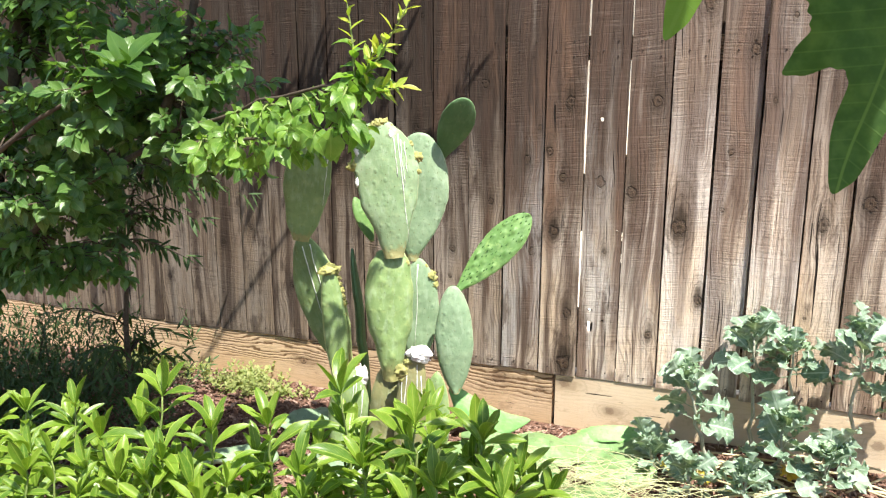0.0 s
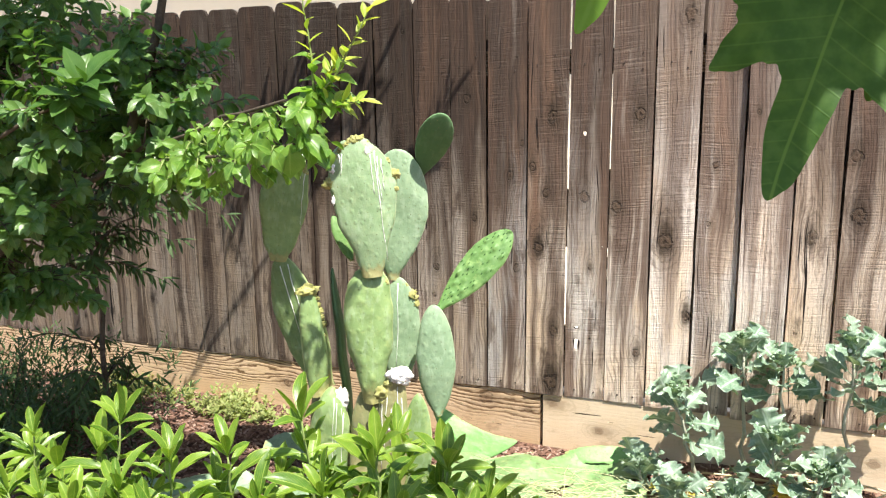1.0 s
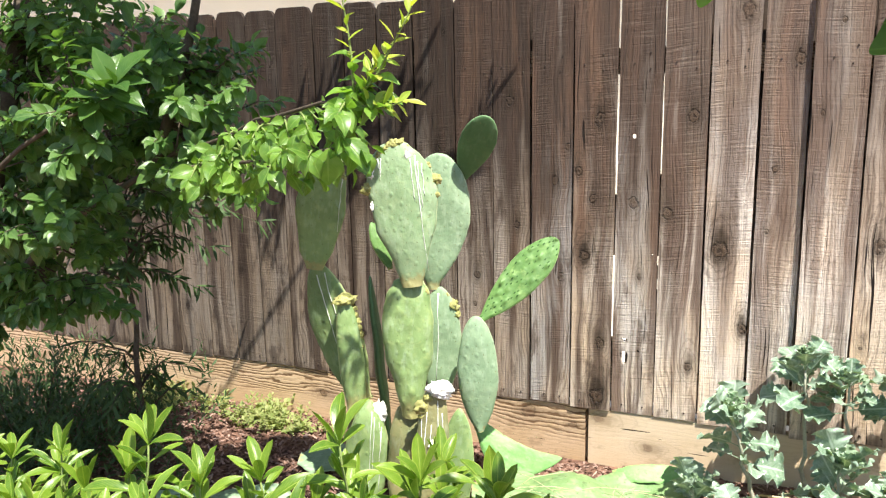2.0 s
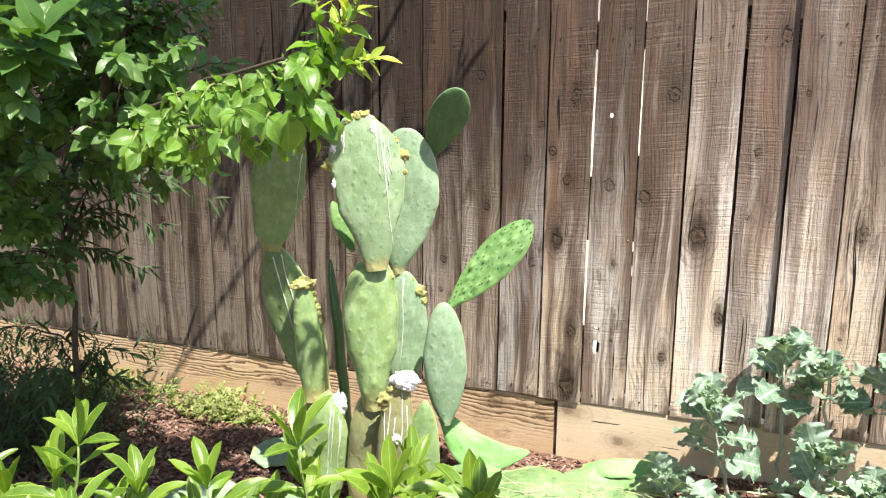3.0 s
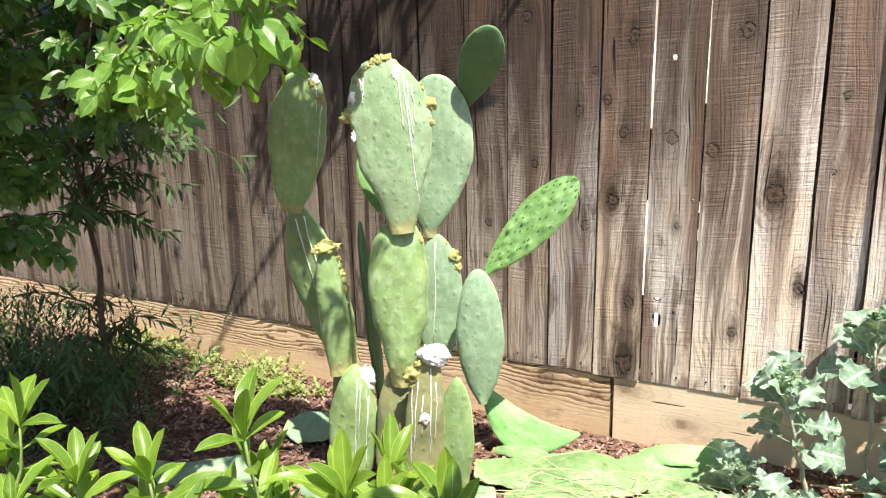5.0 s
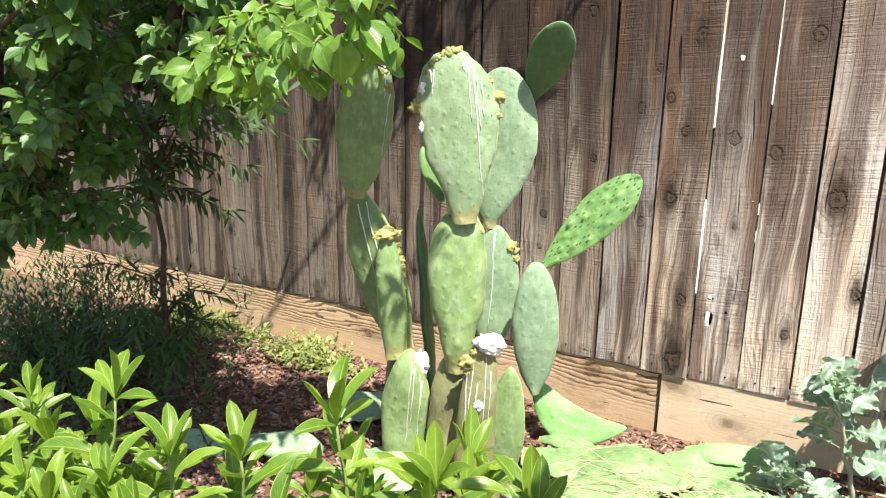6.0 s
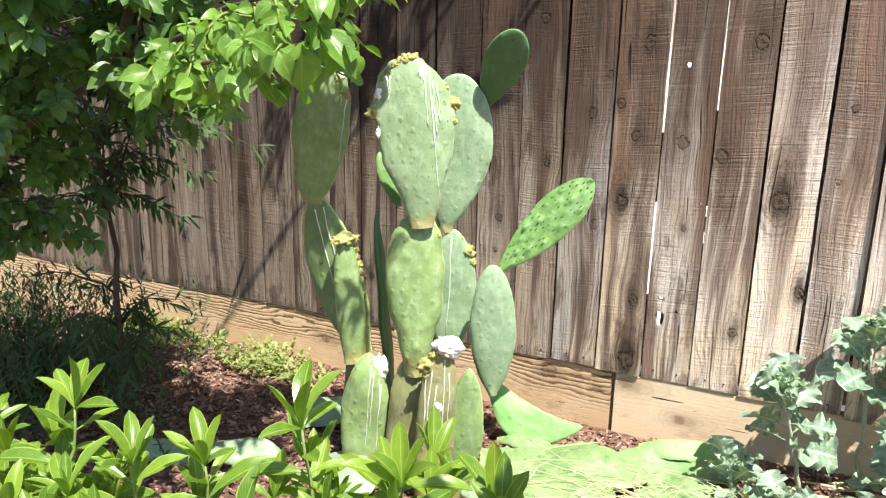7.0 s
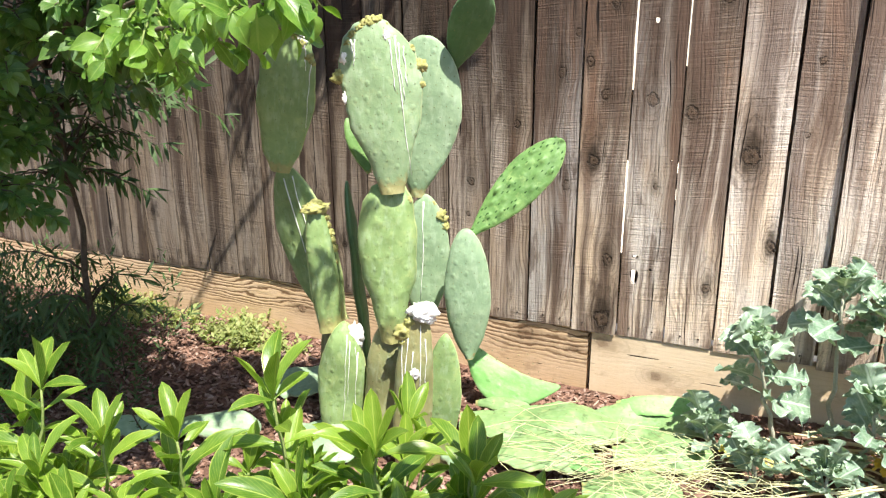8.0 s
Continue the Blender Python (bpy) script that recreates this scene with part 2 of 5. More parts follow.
def leaf_mat(name, a, b, tip, share=0.35, rough=0.38, per="rand", vein=0.5, glow=1.7, ribw=0.05, ribs=0.75, edge=0.5, blotch=0.35):
    n = Nodes(name)
    p = n.xyz(n.coord("UV"))
    r = n.rand() if per == "rand" else n.island()
    c = n.mix(r, a, b)
    side = n.m("ABSOLUTE", n.sub(p[0], 0.5))
    w = n.noise(n.coord("Object"), 60.0, 3.0)
    c = n.mix(n.mul(n.step(w, 0.35, 0.75), blotch), c, tip)
    rib = n.step(side, ribw, ribw * 0.3)
    cross = n.m("SINE", n.mul(n.sub(n.mul(p[1], 11.0), n.mul(side, 9.0)), 6.283))
    cross = n.mul(n.step(cross, ribs, 1.0), 0.35)
    v = n.mul(n.m("MAXIMUM", n.m("MAXIMUM", rib, cross), n.mul(n.step(side, 0.42, 0.49), edge)), vein)
    c = n.mix(v, c, tip)
    h = n.sub(n.mul(w, 0.4), v)
    n.bump(h, 0.35, 0.002)
    n.done(c, rough, 0.5)
    g = n.mix(1.0, c, (glow, glow * 1.05, glow * 0.45), "MULTIPLY")
    return n.translucent(g, share)


SHRUB_LEAF = leaf_mat("bright_shrub_leaf", (0.060, 0.145, 0.012), (0.175, 0.285, 0.026), (0.40, 0.48, 0.10), 0.33, 0.34, vein=0.7, edge=1.0, ribw=0.035, blotch=0.16)
TREE_LEAF = leaf_mat("glossy_tree_leaf", (0.035, 0.095, 0.018), (0.075, 0.16, 0.03), (0.13, 0.22, 0.06), 0.30, 0.30)
TREE_LEAF_MASS = leaf_mat("tree_leaf_mass", (0.045, 0.12, 0.028), (0.12, 0.225, 0.048), (0.20, 0.30, 0.10), 0.33, 0.36, "island")
YOUNG_LEAF = leaf_mat("young_yellow_leaf", (0.24, 0.36, 0.035), (0.40, 0.43, 0.05), (0.5, 0.52, 0.13), 0.38)
KALE_LEAF = leaf_mat("blue_green_kale_leaf", (0.095, 0.180, 0.100), (0.25, 0.34, 0.24), (0.46, 0.54, 0.45), 0.16, 0.32, vein=0.8, glow=1.3)
KALE_YOUNG = leaf_mat("young_kale_leaf", (0.13, 0.225, 0.11), (0.25, 0.35, 0.22), (0.44, 0.52, 0.40), 0.16, 0.45, vein=0.7, glow=1.3)
YELLOW_LEAF = leaf_mat("yellowing_leaf", (0.62, 0.52, 0.08), (0.66, 0.35, 0.04), (0.7, 0.6, 0.2), 0.25)
FIG_LEAF = leaf_mat("fig_leaf_green", (0.028, 0.085, 0.008), (0.04, 0.105, 0.012), (0.13, 0.24, 0.05), 0.45, 0.65, vein=0.6, ribw=0.005, ribs=0.93, edge=0.0)
# brighter copy for one fig leaf: light from behind put into its colour
FIG_BACKLIT = leaf_mat("backlit_fig_leaf_green", (0.09, 0.20, 0.016), (0.12, 0.24, 0.02), (0.16, 0.28, 0.05), 0.45, 0.6, vein=0.4, ribw=0.01, ribs=0.95, edge=0.0)
NARROW_LEAF = leaf_mat("narrow_dark_leaf", (0.026, 0.065, 0.016), (0.055, 0.11, 0.028), (0.10, 0.15, 0.05), 0.25, 0.65, "island")
WEED_LEAF = leaf_mat("weed_leaf", (0.17, 0.24, 0.06), (0.30, 0.32, 0.12), (0.4, 0.4, 0.18), 0.3, 0.6, "island")


def bark_mat(name, a, b, scale=120.0):
    n = Nodes(name)
    o = n.coord()
    f = n.noise(o, scale, 5.0, 0.7)
    g = n.noise(o, scale * 0.15, 3.0)
    n.bump(f, 0.6, 0.003)
    return n.done(n.mix(n.step(n.add(n.mul(f, 0.6), n.mul(g, 0.4)), 0.35, 0.65), a, b), 0.85, 0.3)


BARK = bark_mat("tree_bark", (0.055, 0.042, 0.03), (0.11, 0.085, 0.06))
GREEN_STEM = bark_mat("green_stem", (0.14, 0.20, 0.05), (0.22, 0.27, 0.09), 200.0)
KALE_STEM = bark_mat("pale_kale_stem", (0.34, 0.34, 0.26), (0.46, 0.46, 0.36), 150.0)
DRY_STEM = bark_mat("dry_straw_stem", (0.52, 0.43, 0.24), (0.66, 0.57, 0.36), 90.0)
DRY_GRASS = bark_mat("pale_dry_grass", (0.50, 0.50, 0.25), (0.68, 0.66, 0.40), 90.0)
NAIL = bark_mat("rusty_nail", (0.03, 0.025, 0.022), (0.06, 0.04, 0.03), 300.0)


def pad_mat(name, a, b, worn, bloom=0.3, mottle=0.3):
    n = Nodes(name)
    o = n.coord()
    p = n.xyz(o)
    r = n.rand()
    big = n.noise(o, 7.0, 3.0, 0.6)
    small = n.noise(o, 55.0, 4.0, 0.6)
    c = n.mix(n.step(big, 0.3, 0.7), a, b)
    c = n.mix(n.mul(n.step(small, 0.48, 0.75), 0.3), c, worn)
    dust = n.noise(n.vec(n.mul(p[0], 3.0), p[1], p[2]), 16.0, 4.0, 0.7)
    c = n.mix(n.mul(n.step(dust, 0.45, 0.7), bloom), c, (0.42, 0.52, 0.38))
    # corky, yellow-brown foot of a pad, as far as its own "cork" value goes
    foot = n.m("MULTIPLY", n.step(n.add(p[2], n.add(n.mul(n.sub(small, 0.5), 0.07), n.mul(n.sub(big, 0.5), 0.10))), n.mul(n.prop("cork"), 1.3), n.mul(n.prop("cork"), 0.2)), 0.8)
    c = n.mix(foot, c, (0.30, 0.25, 0.10))
    edge = n.xyz(n.coord("UV"))[0]
    c = n.mix(n.mul(n.step(n.add(edge, n.mul(n.sub(small, 0.5), 0.05)), 0.955, 0.995), 0.55), c, tuple(min(0.7, v * 1.5 + 0.05) for v in worn))
    blot = n.noise(o, 24.0, 4.0, 0.7)
    c = n.mix(n.mul(n.step(blot, 0.55, 0.70), mottle), c, tuple(v * 0.55 for v in a))
    c = n.mix(n.mul(n.step(blot, 0.44, 0.32), mottle * 0.8), c, worn)
    dots = n.voronoi(n.vec(n.mul(p[0], 1.0), 0.0, n.mul(p[2], 0.8)), 34.0, 0.35)
    c = n.mix(n.mul(n.step(dots, 0.13, 0.05), 0.25), c, tuple(v * 0.45 for v in a))
    n.bump(n.add(n.add(n.mul(small, 0.35), n.mul(blot, 0.8)), n.mul(n.step(dots, 0.30, 0.05), 0.5)), 0.5, 0.005)
    return n.done(n.mix(n.mul(r, 0.12), c, worn), 0.55, 0.4)


PAD = pad_mat("prickly_pear_skin", (0.150, 0.245, 0.088), (0.235, 0.340, 0.135), (0.35, 0.41, 0.16), 0.32, 0.4)
PAD_BLUE = pad_mat("waxy_prickly_pear_skin", (0.175, 0.270, 0.155), (0.25, 0.35, 0.215), (0.32, 0.41, 0.24), 0.40, 0.4)
PAD_YOUNG = pad_mat("young_prickly_pear_skin", (0.075, 0.170, 0.040), (0.14, 0.265, 0.075), (0.26, 0.38, 0.13), 0.10, 0.75)
# darker copy of the skin: paints shade onto two pads, and colours scars
PAD_SHADE_SCAR = pad_mat("shaded_pad_and_scar_skin", (0.07, 0.15, 0.06), (0.09, 0.18, 0.07), (0.12, 0.2, 0.08), 0.08)
PAD_CUT = pad_mat("wilted_pad_skin", (0.13, 0.33, 0.085), (0.18, 0.38, 0.115), (0.30, 0.44, 0.17), 0.2)
PAD_WOODY = pad_mat("woody_pad_skin", (0.17, 0.2, 0.085), (0.25, 0.23, 0.1), (0.33, 0.27, 0.14), 0.25)
PAD_PALE = pad_mat("pale_cut_pad_skin", (0.120, 0.220, 0.078), (0.19, 0.29, 0.115), (0.31, 0.37, 0.16), 0.2, 0.8)
PAD_PALER = pad_mat("bloomy_prickly_pear_skin", (0.195, 0.300, 0.150), (0.275, 0.38, 0.22), (0.36, 0.43, 0.22), 0.42, 0.35)
LATEX = bark_mat("dried_white_sap", (0.66, 0.68, 0.62), (0.82, 0.83, 0.78), 160.0)
CRUST = bark_mat("yellow_cut_crust", (0.20, 0.21, 0.06), (0.52, 0.48, 0.20), 45.0)
COTTON = bark_mat("white_cottony_scale", (0.82, 0.81, 0.76), (0.92, 0.91, 0.88), 140.0)
AREOLE_SHADE = bark_mat("areole_hollow_shade", (0.02, 0.055, 0.012), (0.045, 0.11, 0.026), 300.0)
SPINE = bark_mat("areole_bristle", (0.10, 0.12, 0.05), (0.21, 0.23, 0.10), 300.0)


def ground_mat():
    n = Nodes("bark_mulch_soil")
    o = n.coord()
    big = n.noise(o, 1.6, 4.0, 0.6)
    mid = n.noise(o, 22.0, 5.0, 0.7)
    cell = n.voronoi(o, 60.0, 1.0)
    c = n.mix(n.step(mid, 0.35, 0.7), (0.075, 0.042, 0.03), (0.21, 0.115, 0.08))
    c = n.mix(n.mul(n.step(big, 0.5, 0.7), 0.6), c, (0.30, 0.17, 0.10))
    n.bump(n.add(mid, n.mul(cell, 0.6)), 0.9, 0.012)
    return n.done(c, 0.95, 0.2)


def chip_mat():
    n = Nodes("bark_chip")
    r = n.island()
    f = n.noise(n.coord(), 90.0, 4.0, 0.7)
    c = n.ramp(r, [(0.0, (0.09, 0.05, 0.036)), (0.4, (0.22, 0.125, 0.09)), (0.75, (0.30, 0.185, 0.14)), (1.0, (0.44, 0.32, 0.26))])
    c = n.mix(n.mul(f, 0.5), c, (0.10, 0.055, 0.04))
    n.bump(f, 0.6, 0.003)
    return n.done(c, 0.9, 0.25)


def stucco_mat():
    n = Nodes("cream_stucco")
    o = n.coord()
    f = n.noise(o, 140.0, 4.0, 0.7)
    g = n.noise(o, 1.2, 3.0)
    n.bump(f, 0.6, 0.004)
    return n.done(n.mix(g, (0.72, 0.64, 0.52), (0.80, 0.73, 0.62)), 0.95, 0.2)


GROUND, CHIP, STUCCO = ground_mat(), chip_mat(), stucco_mat()
TILE = bark_mat("roof_shingle", (0.14, 0.11, 0.09), (0.24, 0.19, 0.15), 30.0)


# ---- mesh helpers ----
def mesh_of(name, verts, faces, mat, smooth=True, uvs=None):
    me = bpy.data.meshes.new(name)
    me.from_pydata([tuple(v) for v in verts], [], faces)
    if smooth:
        me.polygons.foreach_set("use_smooth", [True] * len(me.polygons))
    if uvs is not None:
        layer = me.uv_layers.new(name="UVMap")
        idx = np.zeros(len(me.loops), dtype=np.int32)
        me.loops.foreach_get("vertex_index", idx)
        layer.data.foreach_set("uv", np.asarray(uvs, dtype=np.float32)[idx].ravel())
    me.materials.append(mat)
    me.update()
    return me


def part(name, data, parent, label="", m=None):
    """Links a mesh as one object under a thing or a part; m is its pose in the world."""
    ob = new(name, data)
    if parent is not None:
        ob.parent = parent
        ob.matrix_parent_inverse = Matrix.Identity(4)
    if m is not None:
        ob.matrix_basis = (world_of(parent).inverted() @ m) if parent is not None else m
    if label:
        ob["label"] = label
    return ob


def world_of(ob):
    m = ob.matrix_basis.copy()
    return world_of(ob.parent) @ m if ob.parent else m


def thing(name, at, label, category, group="", kind=""):
    ob = new(name)
    ob.empty_display_size = 0.05
    ob.matrix_basis = Matrix.Translation(at)
    return tagged(ob, label, category, group, kind)


def from_bm(bm, name, mat, smooth=False):
    me = bpy.data.meshes.new(name)
    bm.to_mesh(me)
    bm.free()
    if smooth:
        me.polygons.foreach_set("use_smooth", [True] * len(me.polygons))
    me.materials.append(mat)
    return me


def tube(points, radii, sides=7):
    """Vertices and faces of a tapered tube along points."""
    pts = [Vector(p) for p in points]
    verts, faces = [], []
    side = None
    for i, p in enumerate(pts):
        d = (pts[min(i + 1, len(pts) - 1)] - pts[max(i - 1, 0)]).normalized()
        if side is None:
            side = d.orthogonal().normalized()
        side = (side - d * side.dot(d)).normalized()
        up = d.cross(side)
        for k in range(sides):
            a = 2 * math.pi * k / sides
            verts.append(p + (side * math.cos(a) + up * math.sin(a)) * radii[i])
    for i in range(len(pts) - 1):
        for k in range(sides):
            a, b = i * sides + k, i * sides + (k + 1) % sides
            faces.append((a, b, b + sides, a + sides))
    faces.append(tuple(range(sides))[::-1])
    faces.append(tuple(range((len(pts) - 1) * sides, len(pts) * sides)))
    return verts, faces


def bend(a, b, sag=0.0, n=6, wob=0.0, r=rng):
    """Points from a to b with a bow upward (sag below zero: downward) and some wobble."""
    a, b = Vector(a), Vector(b)
    out = []
    for i in range(n + 1):
        u = i / n
        p = a.lerp(b, u) + Vector((0, 0, sag * 4 * u * (1 - u)))
        if 0 < i < n:
            p += Vector((r.uniform(-wob, wob), r.uniform(-wob, wob), r.uniform(-wob, wob)))
        out.append(p)
    return out


def basis(at, axis, normal, s=1.0):
    """A pose whose z runs along axis and whose y points along normal."""
    z = Vector(axis).normalized()
    y = Vector(normal)
    y = y - z * y.dot(z)
    y = y.normalized() if y.length > 1e-5 else z.orthogonal().normalized()
    x = y.cross(z)
    m = Matrix((x, y, z)).transposed().to_4x4()
    return Matrix.Translation(at) @ m @ Matrix.Diagonal((s, s, s, 1))


def leaf_shape(length, width, curl, fold, widest=0.45, wave=0.0, seed=0, nl=7, stalk=0.08, point=1.3):
    """A leaf blade along z with its upper side towards +y: folded on the midrib and curled to its tip."""
    r = random.Random(seed)
    verts, faces, uvs = [], [], []
    ph = r.uniform(0, 6)
    for i in range(nl + 1):
        u = i / nl
        e = math.log(0.5) / math.log(widest)
        w = width * 0.5 * max(0.0, math.sin(math.pi * min(1, max(0, (u - stalk) / (1 - stalk))) ** e)) ** (0.85 if u < widest else point) + 0.0012 * (u < 0.99)
        a = curl * u
        z = length * (math.sin(a) / curl if abs(curl) > 1e-3 else u)
        y = -length * ((1 - math.cos(a)) / curl if abs(curl) > 1e-3 else 0)
        for k in (-2, -1, 0, 1, 2):
            s = k / 2
            wv = wave * width * math.sin(u * 13 + ph + (2 if k > 0 else 0)) * abs(s)
            verts.append((w * s, y + abs(s) * w * fold + wv, z))
            uvs.append((0.5 + s * 0.5, u))
    for i in range(nl):
        for k in range(4):
            a = i * 5 + k
            faces.append((a, a + 1, a + 6, a + 5))
    return verts, faces, uvs


def joined(name, items, mat, parent, label="", kind="stuff"):
    """Many copies of leaf shapes in one mesh. items: (shape, pose)."""
    vs, fs, us, off = [], [], [], 0
    for (v, f, u), m in items:
        a = np.array(v) @ np.array(m.to_3x3()).T + np.array(m.translation)
        vs.append(a)
        fs.extend([tuple(i + off for i in q) for q in f])
        us.append(np.array(u))
        off += len(v)
    ob = part(name, mesh_of(name, np.concatenate(vs), fs, mat, True, np.concatenate(us)), parent, label, Matrix.Identity(4))
    ob["kind"] = kind
    return ob


# ---- ground ----
def ground_height(x, y):
    near = math.exp(-((x + 0.8) ** 2 + (y - 2.2) ** 2) / 6.0)
    h = 0.02 * noise.noise(Vector((x * 1.7, y * 1.7, 0.3))) + 0.012 * noise.noise(Vector((x * 6, y * 6, 2.0)))
    h += 0.055 * math.exp(-((x - 0.15) ** 2 / 0.12 + (y - 2.9) ** 2 / 0.12))
    h += 0.03 * math.exp(-((x + 2.6) ** 2 / 0.8 + (y - 3.0) ** 2 / 0.3))
    return h * near


def build_ground():
    xs = [-400, -120, -40, -14, -7] + list(np.arange(-4.5, 2.6, 0.06)) + [5, 12, 40, 120, 400]
    ys = [-400, -120, -40, -12, -4, -1] + list(np.arange(0.6, 4.2, 0.06)) + [6, 9, 16, 40, 120, 400]
    verts = [(x, y, ground_height(x, y)) for y in ys for x in xs]
    w = len(xs)
    faces = [(j * w + i, j * w + i + 1, (j + 1) * w + i + 1, (j + 1) * w + i) for j in range(len(ys) - 1) for i in range(w - 1)]
    return tagged(part("ground", mesh_of("ground", verts, faces, GROUND), None), "reddish-brown garden soil under bark mulch", "ground", kind="structure")


build_ground()


# ---- the house beyond the fence ----
def box(bm, x0, y0, z0, x1, y1, z1):
    vs = [bm.verts.new((x, y, z)) for z in (z0, z1) for x, y in ((x0, y0), (x1, y0), (x1, y1), (x0, y1))]
    for f in ((3, 2, 1, 0), (4, 5, 6, 7), (0, 1, 5, 4), (1, 2, 6, 5), (2, 3, 7, 6), (3, 0, 4, 7)):
        bm.faces.new([vs[i] for i in f])


def build_house():
    house = thing("house", (-1.0, 8.5, 0), "cream stucco house beyond the garden fence", "house")
    bm = bmesh.new()
    box(bm, -9, 7.0, -0.1, 8, 12, 2.9)
    part("wall", from_bm(bm, "wall", STUCCO), house, m=Matrix.Identity(4))
    bm = bmesh.new()
    a = [bm.verts.new(v) for v in ((-9.5, 6.5, 2.85), (8.5, 6.5, 2.85), (8.5, 12.5, 2.85), (-9.5, 12.5, 2.85), (-7, 9.5, 4.4), (6, 9.5, 4.4))]
    for f in ((0, 1, 5, 4), (1, 2, 5), (2, 3, 4, 5), (3, 0, 4), (3, 2, 1, 0)):
        bm.faces.new([a[i] for i in f])
    part("roof", from_bm(bm, "roof", TILE), house, m=Matrix.Identity(4))


build_house()


def build_bright_backing():
    """A pale slab added between the fence and the house, so holes and gaps show bright."""
    bm = bmesh.new()
    box(bm, -9, FACE + 0.30, -0.1, 8, 6.95, 0.05)
    tagged(part("pavement", from_bm(bm, "pavement", STUCCO), None), "pale slab added beyond the fence to brighten its gaps", "path", kind="structure")


FACE = 3.16
build_bright_backing()

# ---- fence ----
EDGES = [-2.615, -2.43, -2.28, -2.13, -1.975, -1.795, -1.654, -1.503, -1.345, -1.176, -1.02, -0.872, -0.712, -0.554,
         -0.396, -0.241, -0.082, 0.068, 0.238, 0.388]
while EDGES[0] > -5.6:
    EDGES.insert(0, EDGES[0] - 0.155 - rng.uniform(-0.012, 0.012))
while EDGES[-1] < 2.4:
    EDGES.append(EDGES[-1] + 0.156 + rng.uniform(-0.012, 0.012))
# knots that stand out: x, z, radius, strength of the stain round it
KNOTS = [(-0.922, 0.932, 0.011, 0.3), (-0.733, 1.229, 0.009, 0.2), (-0.780, 1.103, 0.012, 0.3), (-0.752, 0.736, 0.013, 0.0),
         (-0.689, 1.141, 0.013, 0.5), (-0.634, 1.043, 0.013, 0.4), (-0.662, 0.828, 0.017, 0.9), (-0.599, 0.498, 0.016, 0.6), (-0.606, 0.282, 0.024, 0.9), (-0.614, 1.331, 0.017, 0.7),
         (-0.488, 1.031, 0.016, 0.0), (-0.287, 1.338, 0.017, 0.6), (-0.368, 0.999, 0.018, 0.5), (-0.275, 0.438, 0.014, 0.6),
         (-0.185, 0.874, 0.025, 0.8), (-0.100, 0.599, 0.014, 0.7), (-0.130, 1.68, 0.020, 0.4), (-0.025, 1.163, 0.011, 0.3), (-0.040, 0.951, 0.008, 0.1), (0.030, 1.52, 0.016, 0.5),
         (0.30, 0.92, 0.018, 0.5), (0.44, 1.0, 0.02, 0.6), (0.42, 1.2, 0.018, 0.4), (-2.075, 0.744, 0.013, 0.2), (-1.09, 0.72, 0.012, 0.3), (-1.9, 1.3, 0.014, 0.4), (-0.95, 1.40, 0.014, 0.4)]
HOLES = [(-0.492, 1.268, 0.0075, 0.010), (-0.508, 0.447, 0.014, 0.030), (-0.508, 0.516, 0.011, 0.008), (-0.456, 0.477, 0.005, 0.006), (-0.417, 0.844, 0.004, 0.004), (-0.090, 0.590, 0.005, 0.008)]
# joints between boards through which daylight shows
OPEN_JOINTS = (-2.28, -1.02, -0.554, -0.396)
# boards by the x from which they count: tone, wetness of the stains, weathering with painted shade, greyness
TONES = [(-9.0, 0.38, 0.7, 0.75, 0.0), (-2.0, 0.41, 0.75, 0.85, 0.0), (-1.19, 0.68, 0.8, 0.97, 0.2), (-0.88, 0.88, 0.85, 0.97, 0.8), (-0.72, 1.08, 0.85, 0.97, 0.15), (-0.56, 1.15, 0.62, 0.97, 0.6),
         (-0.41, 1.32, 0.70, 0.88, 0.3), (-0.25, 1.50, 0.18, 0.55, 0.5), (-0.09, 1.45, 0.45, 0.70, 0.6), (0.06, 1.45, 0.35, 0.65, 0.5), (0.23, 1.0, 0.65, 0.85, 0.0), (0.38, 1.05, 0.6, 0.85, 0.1)]


